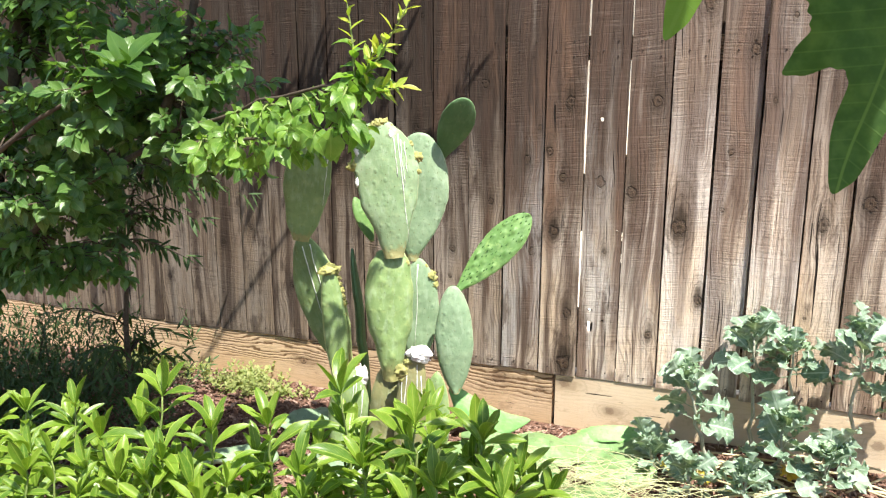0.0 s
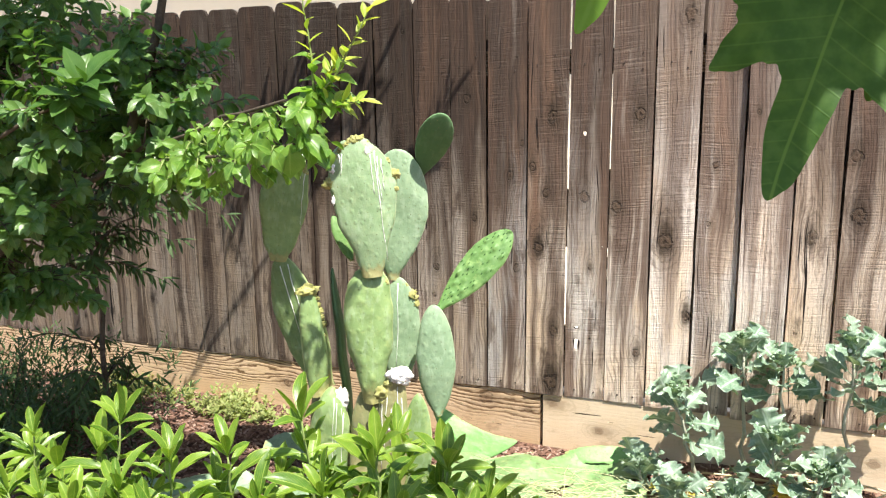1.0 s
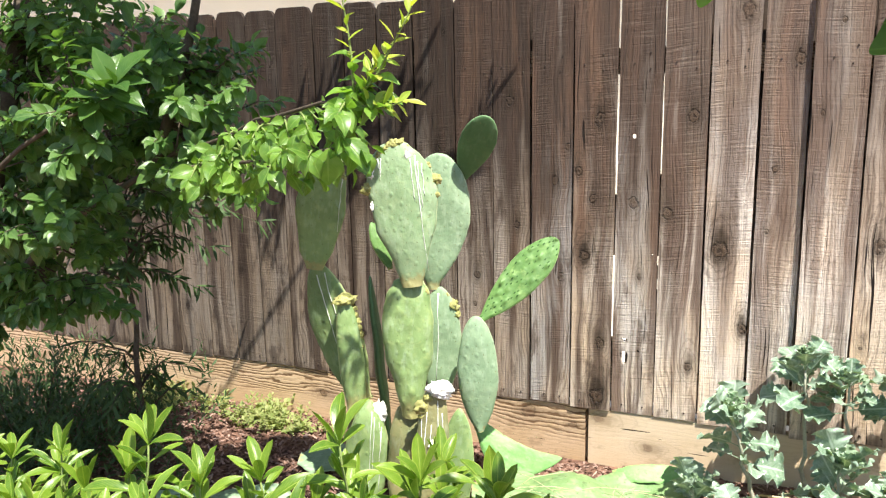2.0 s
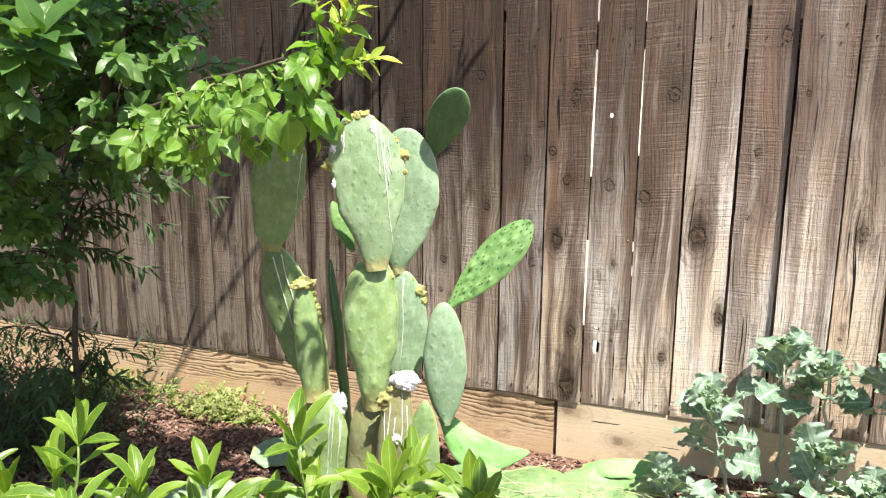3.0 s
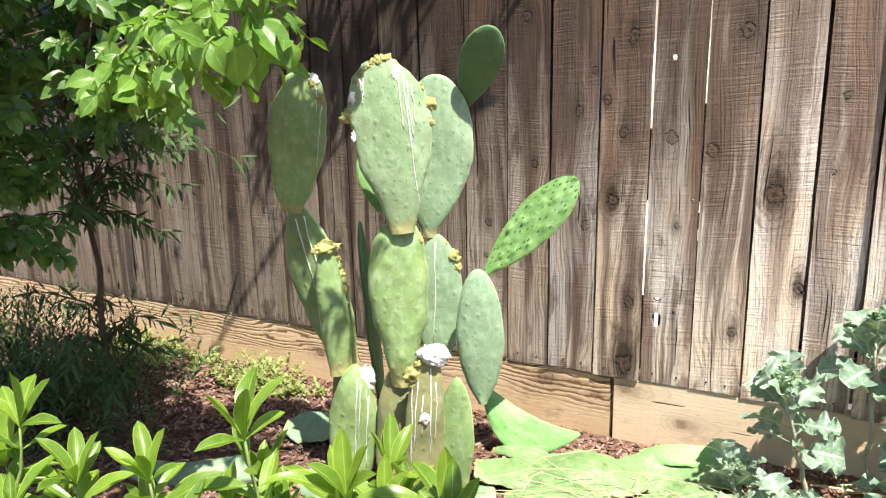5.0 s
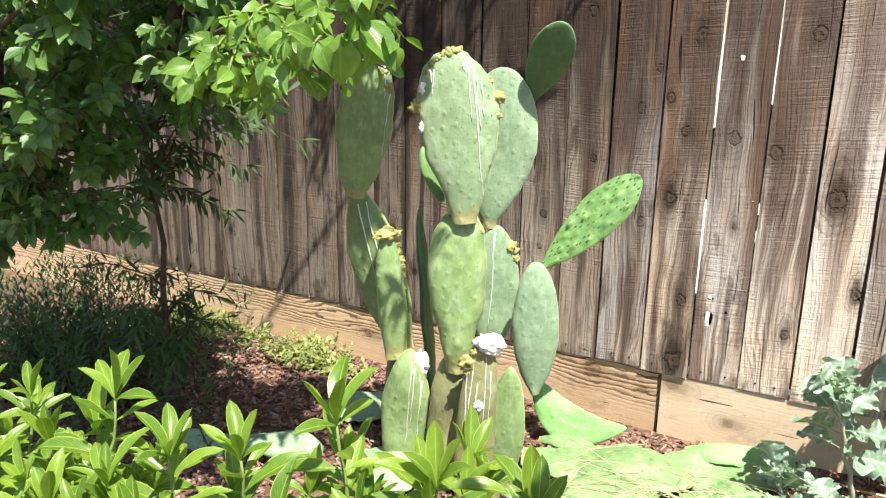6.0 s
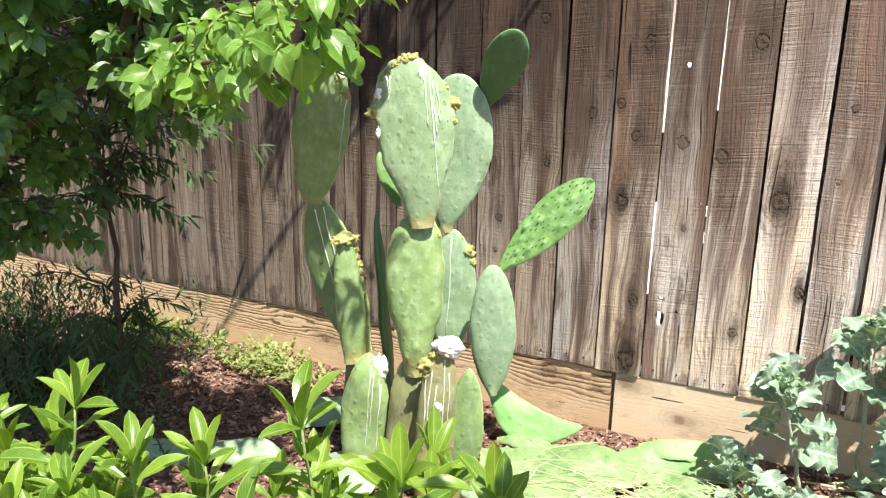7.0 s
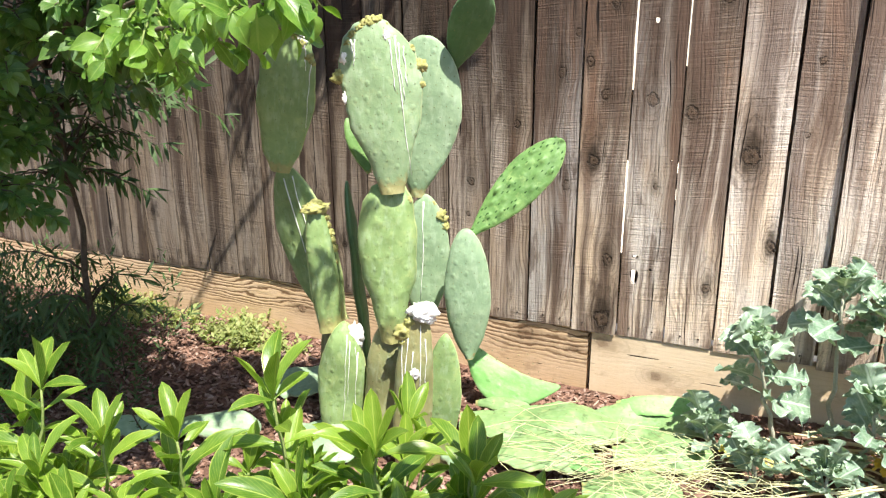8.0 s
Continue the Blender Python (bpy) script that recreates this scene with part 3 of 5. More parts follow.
def board_mesh(w, h, thick, cut, seed, holes=(), flare=0.0):
    """A fence board with clipped corners, ragged edges and any holes; its foot at z 0."""
    r = random.Random(seed)
    bm = bmesh.new()
    n = 14
    left = [(-w / 2 + r.uniform(0, 0.0022) + flare * (i / n if i > 6 else 0), h * i / n * (1 - cut / h)) for i in range(n + 1)]
    right = [(w / 2 - r.uniform(0, 0.0022), h * i / n * (1 - cut / h)) for i in range(n + 1)]
    outline = left + [(-w / 2 + cut * 0.45, h - cut * 0.25), (-w / 2 + cut, h), (w / 2 - cut, h), (w / 2 - cut * 0.45, h - cut * 0.25)] + right[::-1]
    outline[0] = (outline[0][0], r.uniform(-0.004, 0.004))
    loops = [outline] + [[(hx + rx * math.cos(a) * (1 + 0.15 * math.sin(3 * a)), hz + rz * math.sin(a) * (1 + 0.2 * math.cos(2 * a)))
                          for a in [k * 2 * math.pi / 12 for k in range(12)]] for hx, hz, rx, rz in holes]
    rims, edges = [], []
    for lp in loops:
        vs = [bm.verts.new((x, 0, z)) for x, z in lp]
        rims.append(vs)
        edges += [bm.edges.new((vs[i], vs[(i + 1) % len(vs)])) for i in range(len(vs))]
    bmesh.ops.triangle_fill(bm, use_beauty=True, use_dissolve=False, edges=edges)
    front = list(bm.faces)
    back = {v: bm.verts.new((v.co.x, thick, v.co.z)) for v in list(bm.verts)}
    for f in front:
        bm.faces.new([back[v] for v in reversed(f.verts)])
    for vs in rims:
        for i in range(len(vs)):
            a, b = vs[i], vs[(i + 1) % len(vs)]
            bm.faces.new((a, b, back[b], back[a]))
    bmesh.ops.recalc_face_normals(bm, faces=bm.faces)
    return bm


def give_knots(ob, knots):
    for i in range(6):
        x, z, r, stain = knots[i] if i < len(knots) else (9.0, 9.0, 0.001, 0.0)
        ob["k%dx" % (i + 1)], ob["k%dz" % (i + 1)], ob["k%dr" % (i + 1)], ob["k%ds" % (i + 1)] = float(x), float(z), float(r), float(stain)
    ob["ash"] = 0.2


def build_fence():
    fence = thing("fence", (-1.0, FACE + 0.02, 0), "weathered brown-grey wooden plank fence with a tan kickboard", "fence")
    nail = bmesh.new()
    bmesh.ops.create_cone(nail, cap_ends=True, segments=8, radius1=0.0035, radius2=0.0028, depth=0.003, matrix=Matrix.Rotation(radians(90), 4, "X"))
    nail = from_bm(nail, "nail", NAIL)
    r = random.Random(3)
    for i, (a, b) in enumerate(zip(EDGES, EDGES[1:])):
        cx = (a + b) / 2
        wide = abs(a + 0.554) < 0.01 or abs(a + 0.396) < 0.01
        gap = 0.003 if wide else 0.0035 if abs(a + 1.02) < 0.01 else (0.0062 if cx < -0.5 else 0.0068)
        foot = 0.230 + r.uniform(-0.003, 0.003)
        top = 1.772 + r.uniform(-0.012, 0.012) + (0.01 if cx < -0.9 else -0.005)
        proud = r.uniform(0.0, 0.006)
        if -0.72 < cx < -0.56:
            foot, proud = 0.228, -0.003
        if 0.06 < cx < 0.24:
            proud = -0.018
        holes = [(hx - cx, hz - foot, rx, rz) for hx, hz, rx, rz in HOLES if a < hx < b]
        bm = board_mesh(b - a - gap, top - foot, 0.018, 0.026, i, holes, 0.0055 if wide else 0.0)
        m = Matrix.Translation((cx, FACE + proud, foot)) @ Matrix.Rotation(radians(r.uniform(-0.18, 0.18)), 4, "Y")
        kn = [(kx - cx, kz - foot, kr, ks) for kx, kz, kr, ks in KNOTS if a < kx < b]
        while len(kn) < (2 if -1.3 < cx < 0.6 else 3):
            kn.append((r.uniform(-0.05, 0.05), r.uniform(0.1, 1.5), r.uniform(0.005, 0.011), r.uniform(0.1, 0.6)))
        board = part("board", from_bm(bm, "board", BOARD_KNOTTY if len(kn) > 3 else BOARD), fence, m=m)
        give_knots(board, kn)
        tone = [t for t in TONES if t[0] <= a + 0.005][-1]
        board["tone"], board["wet"], board["wear_shade"], board["ash"] = tone[1] * r.uniform(0.95, 1.05), tone[2], tone[3], tone[4]
        if -2.7 < cx < 0.8:
            # nail heads where the rails run
            for dx in (-0.03, 0.035):
                for z in (foot + 0.028, 1.50, 1.555) if dx > 0 else (foot + 0.03, 1.52):
                    part("nail", nail, board, m=Matrix.Translation((cx + dx + r.uniform(-0.01, 0.01), FACE + proud - 0.0012, z)))
    for x0, x1, mat, y, top, kn in ((-3.25, -0.651, KICK_OLD, 0.009, 0.232, [(0.035, 1.42, 0.016, 0.5), (0.09, 2.37, 0.024, 0.4), (0.06, 2.55, 0.014, 0.3)]),
                                    # the third knot paints the shadow cast on the board's top left corner
                                    (-0.637, 2.4, KICK_NEW, 0.007, 0.226, [(0.012, 0.225, 0.016, 0.9), (0.03, 1.2, 0.02, 0.5), (0.105, 0.035, 0.020, 1.0)]),
                                    (-5.6, -3.258, KICK_OLD, 0.006, 0.228, [(0.02, 1.0, 0.02, 0.5), (0.0, 2.0, 0.02, 0.5), (0.01, 0.4, 0.02, 0.5)])):
        bm = bmesh.new()
        n = 24
        h = top + 0.06
        rows = []
        for k in range(n + 1):
            x = (x1 - x0) * k / n
            dz = 0.003 * noise.noise(Vector((x * 5 + x0, 3, 0)))
            rows.append([bm.verts.new((x, yy, zz)) for yy, zz in ((0.004, -h / 2), (0, -h / 2 + 0.004), (0, h / 2 - 0.005 + dz), (0.004, h / 2 + dz), (0.038, h / 2 + dz), (0.038, -h / 2))])
        for p, q in zip(rows, rows[1:]):
            for k in range(6):
                bm.faces.new((p[k], q[k], q[(k + 1) % 6], p[(k + 1) % 6]))
        bm.faces.new(rows[0])
        bm.faces.new(rows[-1][::-1])
        bmesh.ops.recalc_face_normals(bm, faces=bm.faces)
        kick = part("kickboard", from_bm(bm, "kickboard", mat), fence, "pale newer kickboard" if mat is KICK_NEW else "tan wavy-grained kickboard",
                    Matrix.Translation((x0, FACE + y, top - h / 2)))
        give_knots(kick, kn)
        kick["tone"], kick["wet"] = 0.88 if mat is KICK_NEW else 1.0, 0.15
    # boards assumed on the far side, each behind a gap to keep it dark
    for i, x in enumerate(EDGES[1:-1]):
        if min(abs(x - g) for g in OPEN_JOINTS) < 0.01:
            continue
        bm = board_mesh(0.125, 1.53, 0.018, 0.026, 100 + i)
        back = part("back_board", from_bm(bm, "back_board", BOARD), fence, m=Matrix.Translation((x, FACE + 0.068, 0.235)))
        give_knots(back, [])
        back["tone"], back["wet"], back["wear_shade"] = 0.7, 0.5, 0.8
    # unseen fillers added where an open joint or hole has to look dark
    for x, z0, z1, w in ((-0.396, 0.83, 1.13, 0.05), (-0.396, 0.26, 0.70, 0.05), (-0.457, 0.26, 0.58, 0.118), (-0.554, 0.82, 1.05, 0.05), (-0.554, 0.24, 0.50, 0.05), (-0.396, 0.74, 0.79, 0.05), (-2.28, 0.26, 0.68, 0.08), (-2.28, 1.06, 1.70, 0.08), (-1.02, 0.26, 0.86, 0.08)):
        bm = board_mesh(w, z1 - z0, 0.016, 0.006, int(z0 * 100))
        filler = part("back_batten", from_bm(bm, "back_batten", BOARD), fence, m=Matrix.Translation((x, FACE + 0.068, z0)))
        give_knots(filler, [])
        filler["tone"], filler["wet"], filler["wear_shade"] = 0.6, 0.5, 0.8
    for z in (0.36, 1.53):
        bm = bmesh.new()
        box(bm, -5.6, FACE + 0.027, z - 0.045, 2.4, FACE + 0.065, z + 0.045)
        rail = part("rail", from_bm(bm, "rail", KICK_OLD), fence, m=Matrix.Identity(4))
        give_knots(rail, [])
        rail["tone"], rail["wet"] = 0.6, 0.3
    for x in (-5.4, -3.25, -0.644, 1.9):
        bm = bmesh.new()
        box(bm, x - 0.045, FACE + 0.09, -0.1, x + 0.045, FACE + 0.18, 1.70)
        post = part("post", from_bm(bm, "post", BOARD), fence, m=Matrix.Identity(4))
        give_knots(post, [])
        post["tone"], post["wet"], post["wear_shade"] = 0.7, 0.3, 0.6


build_fence()


# ---- prickly pear ----
class PadForm:
    """The form of one cactus pad: z along its length, x across, y through it."""

    def __init__(self, length, width, thick, e=1.25, neck=0.3, blunt=0.6, bow=0.0, cut=1.0, seed=0, arc=0.0, tub=0.0024, wilt=0.2, full=0.62, net=(0.030, 0.052), ragged=0.05, sides=None):
        self.l, self.w, self.t, self.e, self.neck, self.blunt, self.bow, self.cut, self.seed = length, width, thick, e, neck, blunt, bow, cut, seed
        self.net, self.ragged, self.sides = net, ragged, sides
        self.arc, self.tub, self.wilt, self.full = arc, tub, wilt, full if blunt > 0.35 else blunt

    def swell(self, u, base, end):
        """0 at both ends, 1 at the widest place."""
        u = min(1.0, u * self.cut)
        top = 0.5 ** (1 / self.e)
        if u < top:
            return math.sin(0.5 * math.pi * u / top) ** base
        return max(0.0, math.cos(0.5 * math.pi * (u - top) / (1 - top))) ** end

    def edge(self, u, side):
        """Half width towards one side: of a lopsided pad from its few own widths, else alike on both."""
        if not self.sides:
            return self.half(u)
        k = 1 if side < 0 else 2
        for a, b in zip(self.sides, self.sides[1:]):
            if u <= b[0]:
                f = (u - a[0]) / (b[0] - a[0])
                f = math.sqrt(max(0.0, 1 - (1 - f) ** 2)) if a[k] == 0 else 1 - math.sqrt(max(0.0, 1 - f * f)) if b[k] == 0 else f + 0.5 * (f * f * (3 - 2 * f) - f)
                return a[k] + (b[k] - a[k]) * f
        return 0.0

    def half(self, u):
        if self.sides:
            return min(self.edge(u, -1), self.edge(u, 1))
        return 0.5 * self.w * (self.swell(u, self.full, self.blunt) ** 3 + (self.neck * (1 - u) ** 4) ** 3) ** (1 / 3)

    def depth(self, u):
        return 0.5 * self.t * (self.swell(u, 0.45, 0.4) ** 3 + (0.6 * (1 - u) ** 4) ** 3) ** (1 / 3)

    def mid(self, u):
        return self.bow * 4 * u * (1 - u) * self.l

    def surface(self, x, u, side=1, lift=0.0):
        c = min(1.0, abs(x / max(self.edge(u, x), 1e-4))) ** (1 / 0.9)
        k = max(0.0, 1 - c * c) ** 0.425
        z = u * self.l
        wave = self.wilt * self.t * noise.noise(Vector((-x * 7, z * 7, self.seed * 1.7 + 9)))
        return Vector((-x, self.mid(u) + wave + side * (self.depth(u) * k + lift + self.bump(-x, z, c)), z))

    def bump(self, x, z, c):
        """Height of the net of low swellings that carry the bristle points."""
        w = noise.noise(Vector((x * 22, z * 22, self.seed * 2.3)))
        a, b = x / self.net[0] + 0.35 * w, z / self.net[1] + 0.35 * noise.noise(Vector((x * 22, z * 22, self.seed * 2.3 + 7)))
        k = 0.5 * (math.cos(2 * math.pi * (a * 0.5 + b * 0.5)) + math.cos(2 * math.pi * (a * 0.5 - b * 0.5))) * (0.8 + 0.5 * w)
        return self.tub * max(0.0, k) ** 2 * min(1.0, 2.5 * (1 - c))

    def mesh(self, mat, nl=64, m=76):
        verts, faces, uvs = [], [], []
        for i in range(nl + 1):
            u = 0.5 - 0.5 * math.cos(math.pi * i / nl)
            u = min(max(u, 0.002), 0.998)
            b = self.depth(u)
            for k in range(m):
                t = 2 * math.pi * k / m
                c, s = math.cos(t), math.sin(t)
                a = self.edge(u, -c)
                p = Vector((a * math.copysign(abs(c) ** 0.9, c), self.mid(u) + b * math.copysign(abs(s) ** 0.85, s), u * self.l))
                q = 1 + self.ragged * (noise.noise(Vector((p.x * 13, p.z * 13, self.seed * 3.1))) + 0.5 * noise.noise(Vector((c * 3, p.z * 41, self.seed * 5.3))))
                wave = self.wilt * self.t * noise.noise(Vector((p.x * 7, p.z * 7, self.seed * 1.7 + 9)))
                lump_y = math.copysign(self.bump(p.x, p.z, abs(c)), s)
                uvs.append((abs(c), u))
                verts.append((p.x * q + self.arc * 4 * u * (1 - u) * self.l, p.y + wave + lump_y, p.z))
        for i in range(nl):
            for k in range(m):
                a, b = i * m + k, i * m + (k + 1) % m
                faces.append((a, b, b + m, a + m))
        faces.append(tuple(range(m))[::-1])
        faces.append(tuple(range(nl * m, (nl + 1) * m)))
        return mesh_of("pad", verts, faces, mat, True, uvs)

    def areoles(self, step=0.032, side=(1, -1), r=0.0018, long=1.3, keep=1.0):
        """Small raised bristly points in a diagonal net on both faces."""
        verts, faces = [], []
        rows = int(self.l / (step * 0.8))
        rr = random.Random(self.seed)
        for j in range(1, rows):
            u = j / rows
            h = self.half(u) * 0.93
            n = int(h / step) + 1
            for k in range(-n, n + 1):
                x = (k + 0.5 * (j % 2)) * step + rr.uniform(-0.004, 0.004)
                if abs(x) > h or rr.random() > keep:
                    continue
                for s in side:
                    c = self.surface(x, min(0.98, u + rr.uniform(-0.01, 0.01)), s, -0.0006)
                    k0 = len(verts)
                    for q in range(5):
                        a = q * 2 * math.pi / 5
                        verts.append((c.x + r * math.cos(a), c.y, c.z + r * long * math.sin(a)))
                    verts.append((c.x, c.y + s * min(r * 1.5, 0.003), c.z + r * 0.5))
                    faces += [(k0 + q, k0 + (q + 1) % 5, k0 + 5) for q in range(5)]
        return mesh_of("bristle_net", verts, faces, SPINE) if verts else None


def lump(size, seed, mat, rough=0.3, div=2):
    """A knobbly lump."""
    bm = bmesh.new()
    bmesh.ops.create_icosphere(bm, subdivisions=div, radius=1.0)
    for v in bm.verts:
        d = 1 + rough * noise.noise(v.co * 2.1 + Vector((seed, 0, 0))) + rough * 0.6 * noise.noise(v.co * 5.3 + Vector((0, seed, 0)))
        d += rough * 0.35 * noise.noise(v.co * 11.0 + Vector((0, 0, seed))) if div > 2 else 0.0
        v.co = Vector((v.co.x * size[0], v.co.y * size[1], v.co.z * size[2])) * d
    return from_bm(bm, "lump", mat, True)


def add_pad(owner, base, tip, width, thick, normal, mat, seed, label="", cork=0.0, spots=True, name="pad", **form):
    base, tip = Vector(base), Vector(tip)
    f = PadForm((tip - base).length, width, thick, seed=seed, **form)
    ob = part(name, f.mesh(mat), owner, label, basis(base, tip - base, normal))
    ob["cork"] = max(0.0001, float(cork))
    if spots:
        me = f.areoles(0.030 + 0.006 * ((seed * 7) % 3) / 2)
        if me:
            part("bristle_net", me, ob, m=world_of(ob))["kind"] = "stuff"
    return ob, f


def drip(ob, f, x, u0, u1, seed, r=0.0026, side=1):
    """A run of dried sap down a pad's face."""
    rr = random.Random(seed)
    n = 9
    pts, rad = [], []
    for i in range(n + 1):
        u = u0 + (u1 - u0) * i / n
        x += rr.uniform(-0.0024, 0.0024)
        pts.append(f.surface(x, u, side, 0.0012))
        rad.append(r * rr.uniform(0.4, 1.1) * (1 - 0.55 * i / n))
    v, q = tube(pts, rad, 6)
    part("sap_run", mesh_of("sap_run", v, q, LATEX), ob, "dried white sap run", world_of(ob))


def crusts(ob, f, spots, seed, mat=CRUST, name="dried_bud"):
    """Yellow dried buds and cut scars along a pad's rim. spots: x share, u, size."""
    for i, (x, u, s) in enumerate(spots):
        c = f.surface(x * f.edge(u, x), u, 1, 0.0)
        c.y *= 0.4
        me = lump((s * 1.05, s * 0.7, s * 0.95), seed + i * 3.7, mat, 0.6, 3)
        part(name, me, ob, "yellow dried bud" if mat is CRUST else "", world_of(ob) @ Matrix.Translation(c))


def build_cactus():
    cactus = thing("prickly_pear_cactus", (-1.1, 2.55, 0), "tall pruned prickly pear cactus with scarred green pads", "cactus")
    front = (0.40, -0.91, 0.12)
    add_pad(cactus, (-1.105, 2.53, -0.03), (-1.092, 2.53, 0.43), 0.155, 0.10, front, PAD_WOODY, 1, "woody yellow-green trunk pad", 0.22, e=0.85, neck=0.9, blunt=0.3)
    ob, f = add_pad(cactus, (-1.090, 2.53, 0.39), (-1.092, 2.535, 0.853), 0.175, 0.115, front, PAD, 2, "", 0.07, e=1.0, neck=0.45, blunt=0.5, tub=0.0052,
                    sides=((0, 0.030, 0.032), (0.22, 0.050, 0.050), (0.42, 0.078, 0.075), (0.68, 0.088, 0.080), (0.88, 0.072, 0.070), (0.97, 0.048, 0.050), (1, 0, 0)))
    crusts(ob, f, [(0.85, 0.9, 0.010)], 2)
    ob, f = add_pad(cactus, (-1.066, 2.51, 0.833), (-1.108, 2.51, 1.290), 0.225, 0.072, front, PAD_PALER, 3, "", 0.035, e=1.55, neck=0.3, blunt=0.43, ragged=0.07,
                    sides=((0, 0.031, 0.034), (0.15, 0.047, 0.056), (0.45, 0.092, 0.099), (0.68, 0.106, 0.118), (0.80, 0.098, 0.108), (0.90, 0.085, 0.072), (0.97, 0.055, 0.040), (1, 0, 0)))
    crusts(ob, f, [(-0.98, 0.70, 0.019), (-0.8, 0.885, 0.010), (-0.7, 0.925, 0.012), (-0.35, 0.975, 0.014), (0.45, 0.97, 0.012), (-0.55, 0.955, 0.013), (-0.1, 0.985, 0.017), (0.25, 0.985, 0.016), (0.6, 0.95, 0.013), (0.97, 0.72, 0.017),
                   (0.94, 0.62, 0.012), (0.9, 0.45, 0.008), (0.86, 0.82, 0.012)], 5)
    for x, u0, u1, s in ((0.040, 0.88, 0.60, 1), (0.052, 0.9, 0.10, 2), (0.062, 0.86, 0.55, 3), (0.074, 0.84, 0.62, 4), (-0.062, 0.9, 0.76, 5), (-0.052, 0.9, 0.8, 6)):
        drip(ob, f, x, u0, u1, s)
    for x, u, a in ((-0.85, 0.80, 0.016), (-0.93, 0.58, 0.013), (0.45, 0.90, 0.012)):
        part("white_scale", lump((a * 0.6, 0.003, a), a * 900, COTTON, 0.7, 3), ob, "", world_of(ob) @ Matrix.Translation(f.surface(x * f.half(u), u, 1, -0.0005)))
    for x, u in ((-0.35, 0.93), (0.33, 0.93)):
        c = f.surface(x * f.half(u), u, 1, -0.003)
        part("dark_scar", lump((0.006, 0.004, 0.022), x * 9, PAD_SHADE_SCAR, 0.2), ob, "dark healed scar", world_of(ob) @ Matrix.Translation(c - Vector((0, 0, 0.02))))
    ob, f = add_pad(cactus, (-1.058, 2.655, 0.79), (-1.03, 2.67, 1.243), 0.225, 0.046, (0.34, -0.93, 0.1), PAD_BLUE, 4, "waxy blue-green pad", 0.02, e=1.2, neck=0.2, blunt=0.5, full=0.88)
    drip(ob, f, -0.045, 0.2, 0.02, 7)
    ob, f = add_pad(cactus, (-1.040, 2.655, 0.40), (-1.034, 2.66, 0.80), 0.150, 0.045, (0.42, -0.9, 0.1), PAD_BLUE, 5, "", 0.03, e=1.15, neck=0.4)
    drip(ob, f, -0.004, 0.95, 0.2, 8, 0.0024)
    crusts(ob, f, [(0.8, 0.84, 0.02), (0.9, 0.76, 0.013), (0.6, 0.93, 0.011)], 9)
    add_pad(cactus, (-0.985, 2.74, 1.14), (-0.842, 2.61, 1.362), 0.112, 0.026, (0.05, -0.72, -0.66), PAD_SHADE_SCAR, 6, "small pad with its shade put into its colour", e=1.75, neck=0.3, blunt=0.45, full=0.9)
    add_pad(cactus, (-1.215, 2.66, 0.845), (-1.285, 2.66, 1.005), 0.058, 0.022, (0.72, -0.6, 0.35), PAD_YOUNG, 7, "small bright young pad", e=1.2)
    # limb with the shaded upper pad
    ob, f = add_pad(cactus, (-1.418, 2.505, 0.865), (-1.360, 2.51, 1.258), 0.160, 0.034, (0.36, -0.93, -0.02), PAD, 8, "", 0.02, e=1.1, neck=0.25, blunt=0.52, ragged=0.07,
                    sides=((0, 0.030, 0.026), (0.18, 0.060, 0.054), (0.50, 0.080, 0.082), (0.75, 0.078, 0.078), (0.90, 0.050, 0.058), (1, 0, 0)))
    crusts(ob, f, [(0.6, 0.93, 0.012), (0.85, 0.84, 0.012), (0.9, 0.8, 0.009), (0.3, 0.97, 0.010)], 21)
    drip(ob, f, 0.066, 0.82, 0.35, 9, 0.002)
    drip(ob, f, 0.045, 0.9, 0.75, 10)
    part("white_scale", lump((0.013, 0.005, 0.024), 4.0, COTTON, 0.6, 3), ob, "", world_of(ob) @ Matrix.Translation(f.surface(0.035, 0.93, 1, -0.002)))
    ob, f = add_pad(cactus, (-1.292, 2.555, 0.40), (-1.45, 2.56, 0.868), 0.200, 0.045, (-0.02, -0.97, -0.24), PAD, 9, "", 0.06, e=1.0, neck=0.5, blunt=0.42)
    drip(ob, f, 0.0, 0.93, 0.3, 11)
    drip(ob, f, 0.035, 0.93, 0.5, 12)
    ob, f = add_pad(cactus, (-1.280, 2.505, 0.39), (-1.312, 2.50, 0.775), 0.086, 0.062, (0.72, -0.69, 0.1), PAD, 10, "", 0.05, e=0.8, neck=0.8, blunt=0.32, tub=0.003)
    crusts(ob, f, [(-0.5, 0.985, 0.02), (0.1, 0.99, 0.022), (0.6, 0.97, 0.02), (0.95, 0.9, 0.013), (0.95, 0.84, 0.011), (0.95, 0.78, 0.014), (0.97, 0.66, 0.013), (0.95, 0.72, 0.012), (0.9, 0.55, 0.008)], 31)
    part("cut_face", lump((0.040, 0.030, 0.014), 12.0, CRUST, 0.5, 3), ob, "pale yellow cut top", world_of(ob) @ Matrix.Translation((0.0, 0.0, f.l * 0.985)))
    add_pad(cactus, (-1.325, 2.58, -0.03), (-1.298, 2.555, 0.43), 0.095, 0.085, front, PAD_WOODY, 11, "corky brown stem base", 0.45, False, e=0.75, neck=0.95, blunt=0.25)
    ob, f = add_pad(cactus, (-1.265, 2.50, -0.02), (-1.235, 2.505, 0.425), 0.15, 0.09, (0.45, -0.88, 0.1), PAD, 12, "", 0.12, e=1.15, neck=0.7)
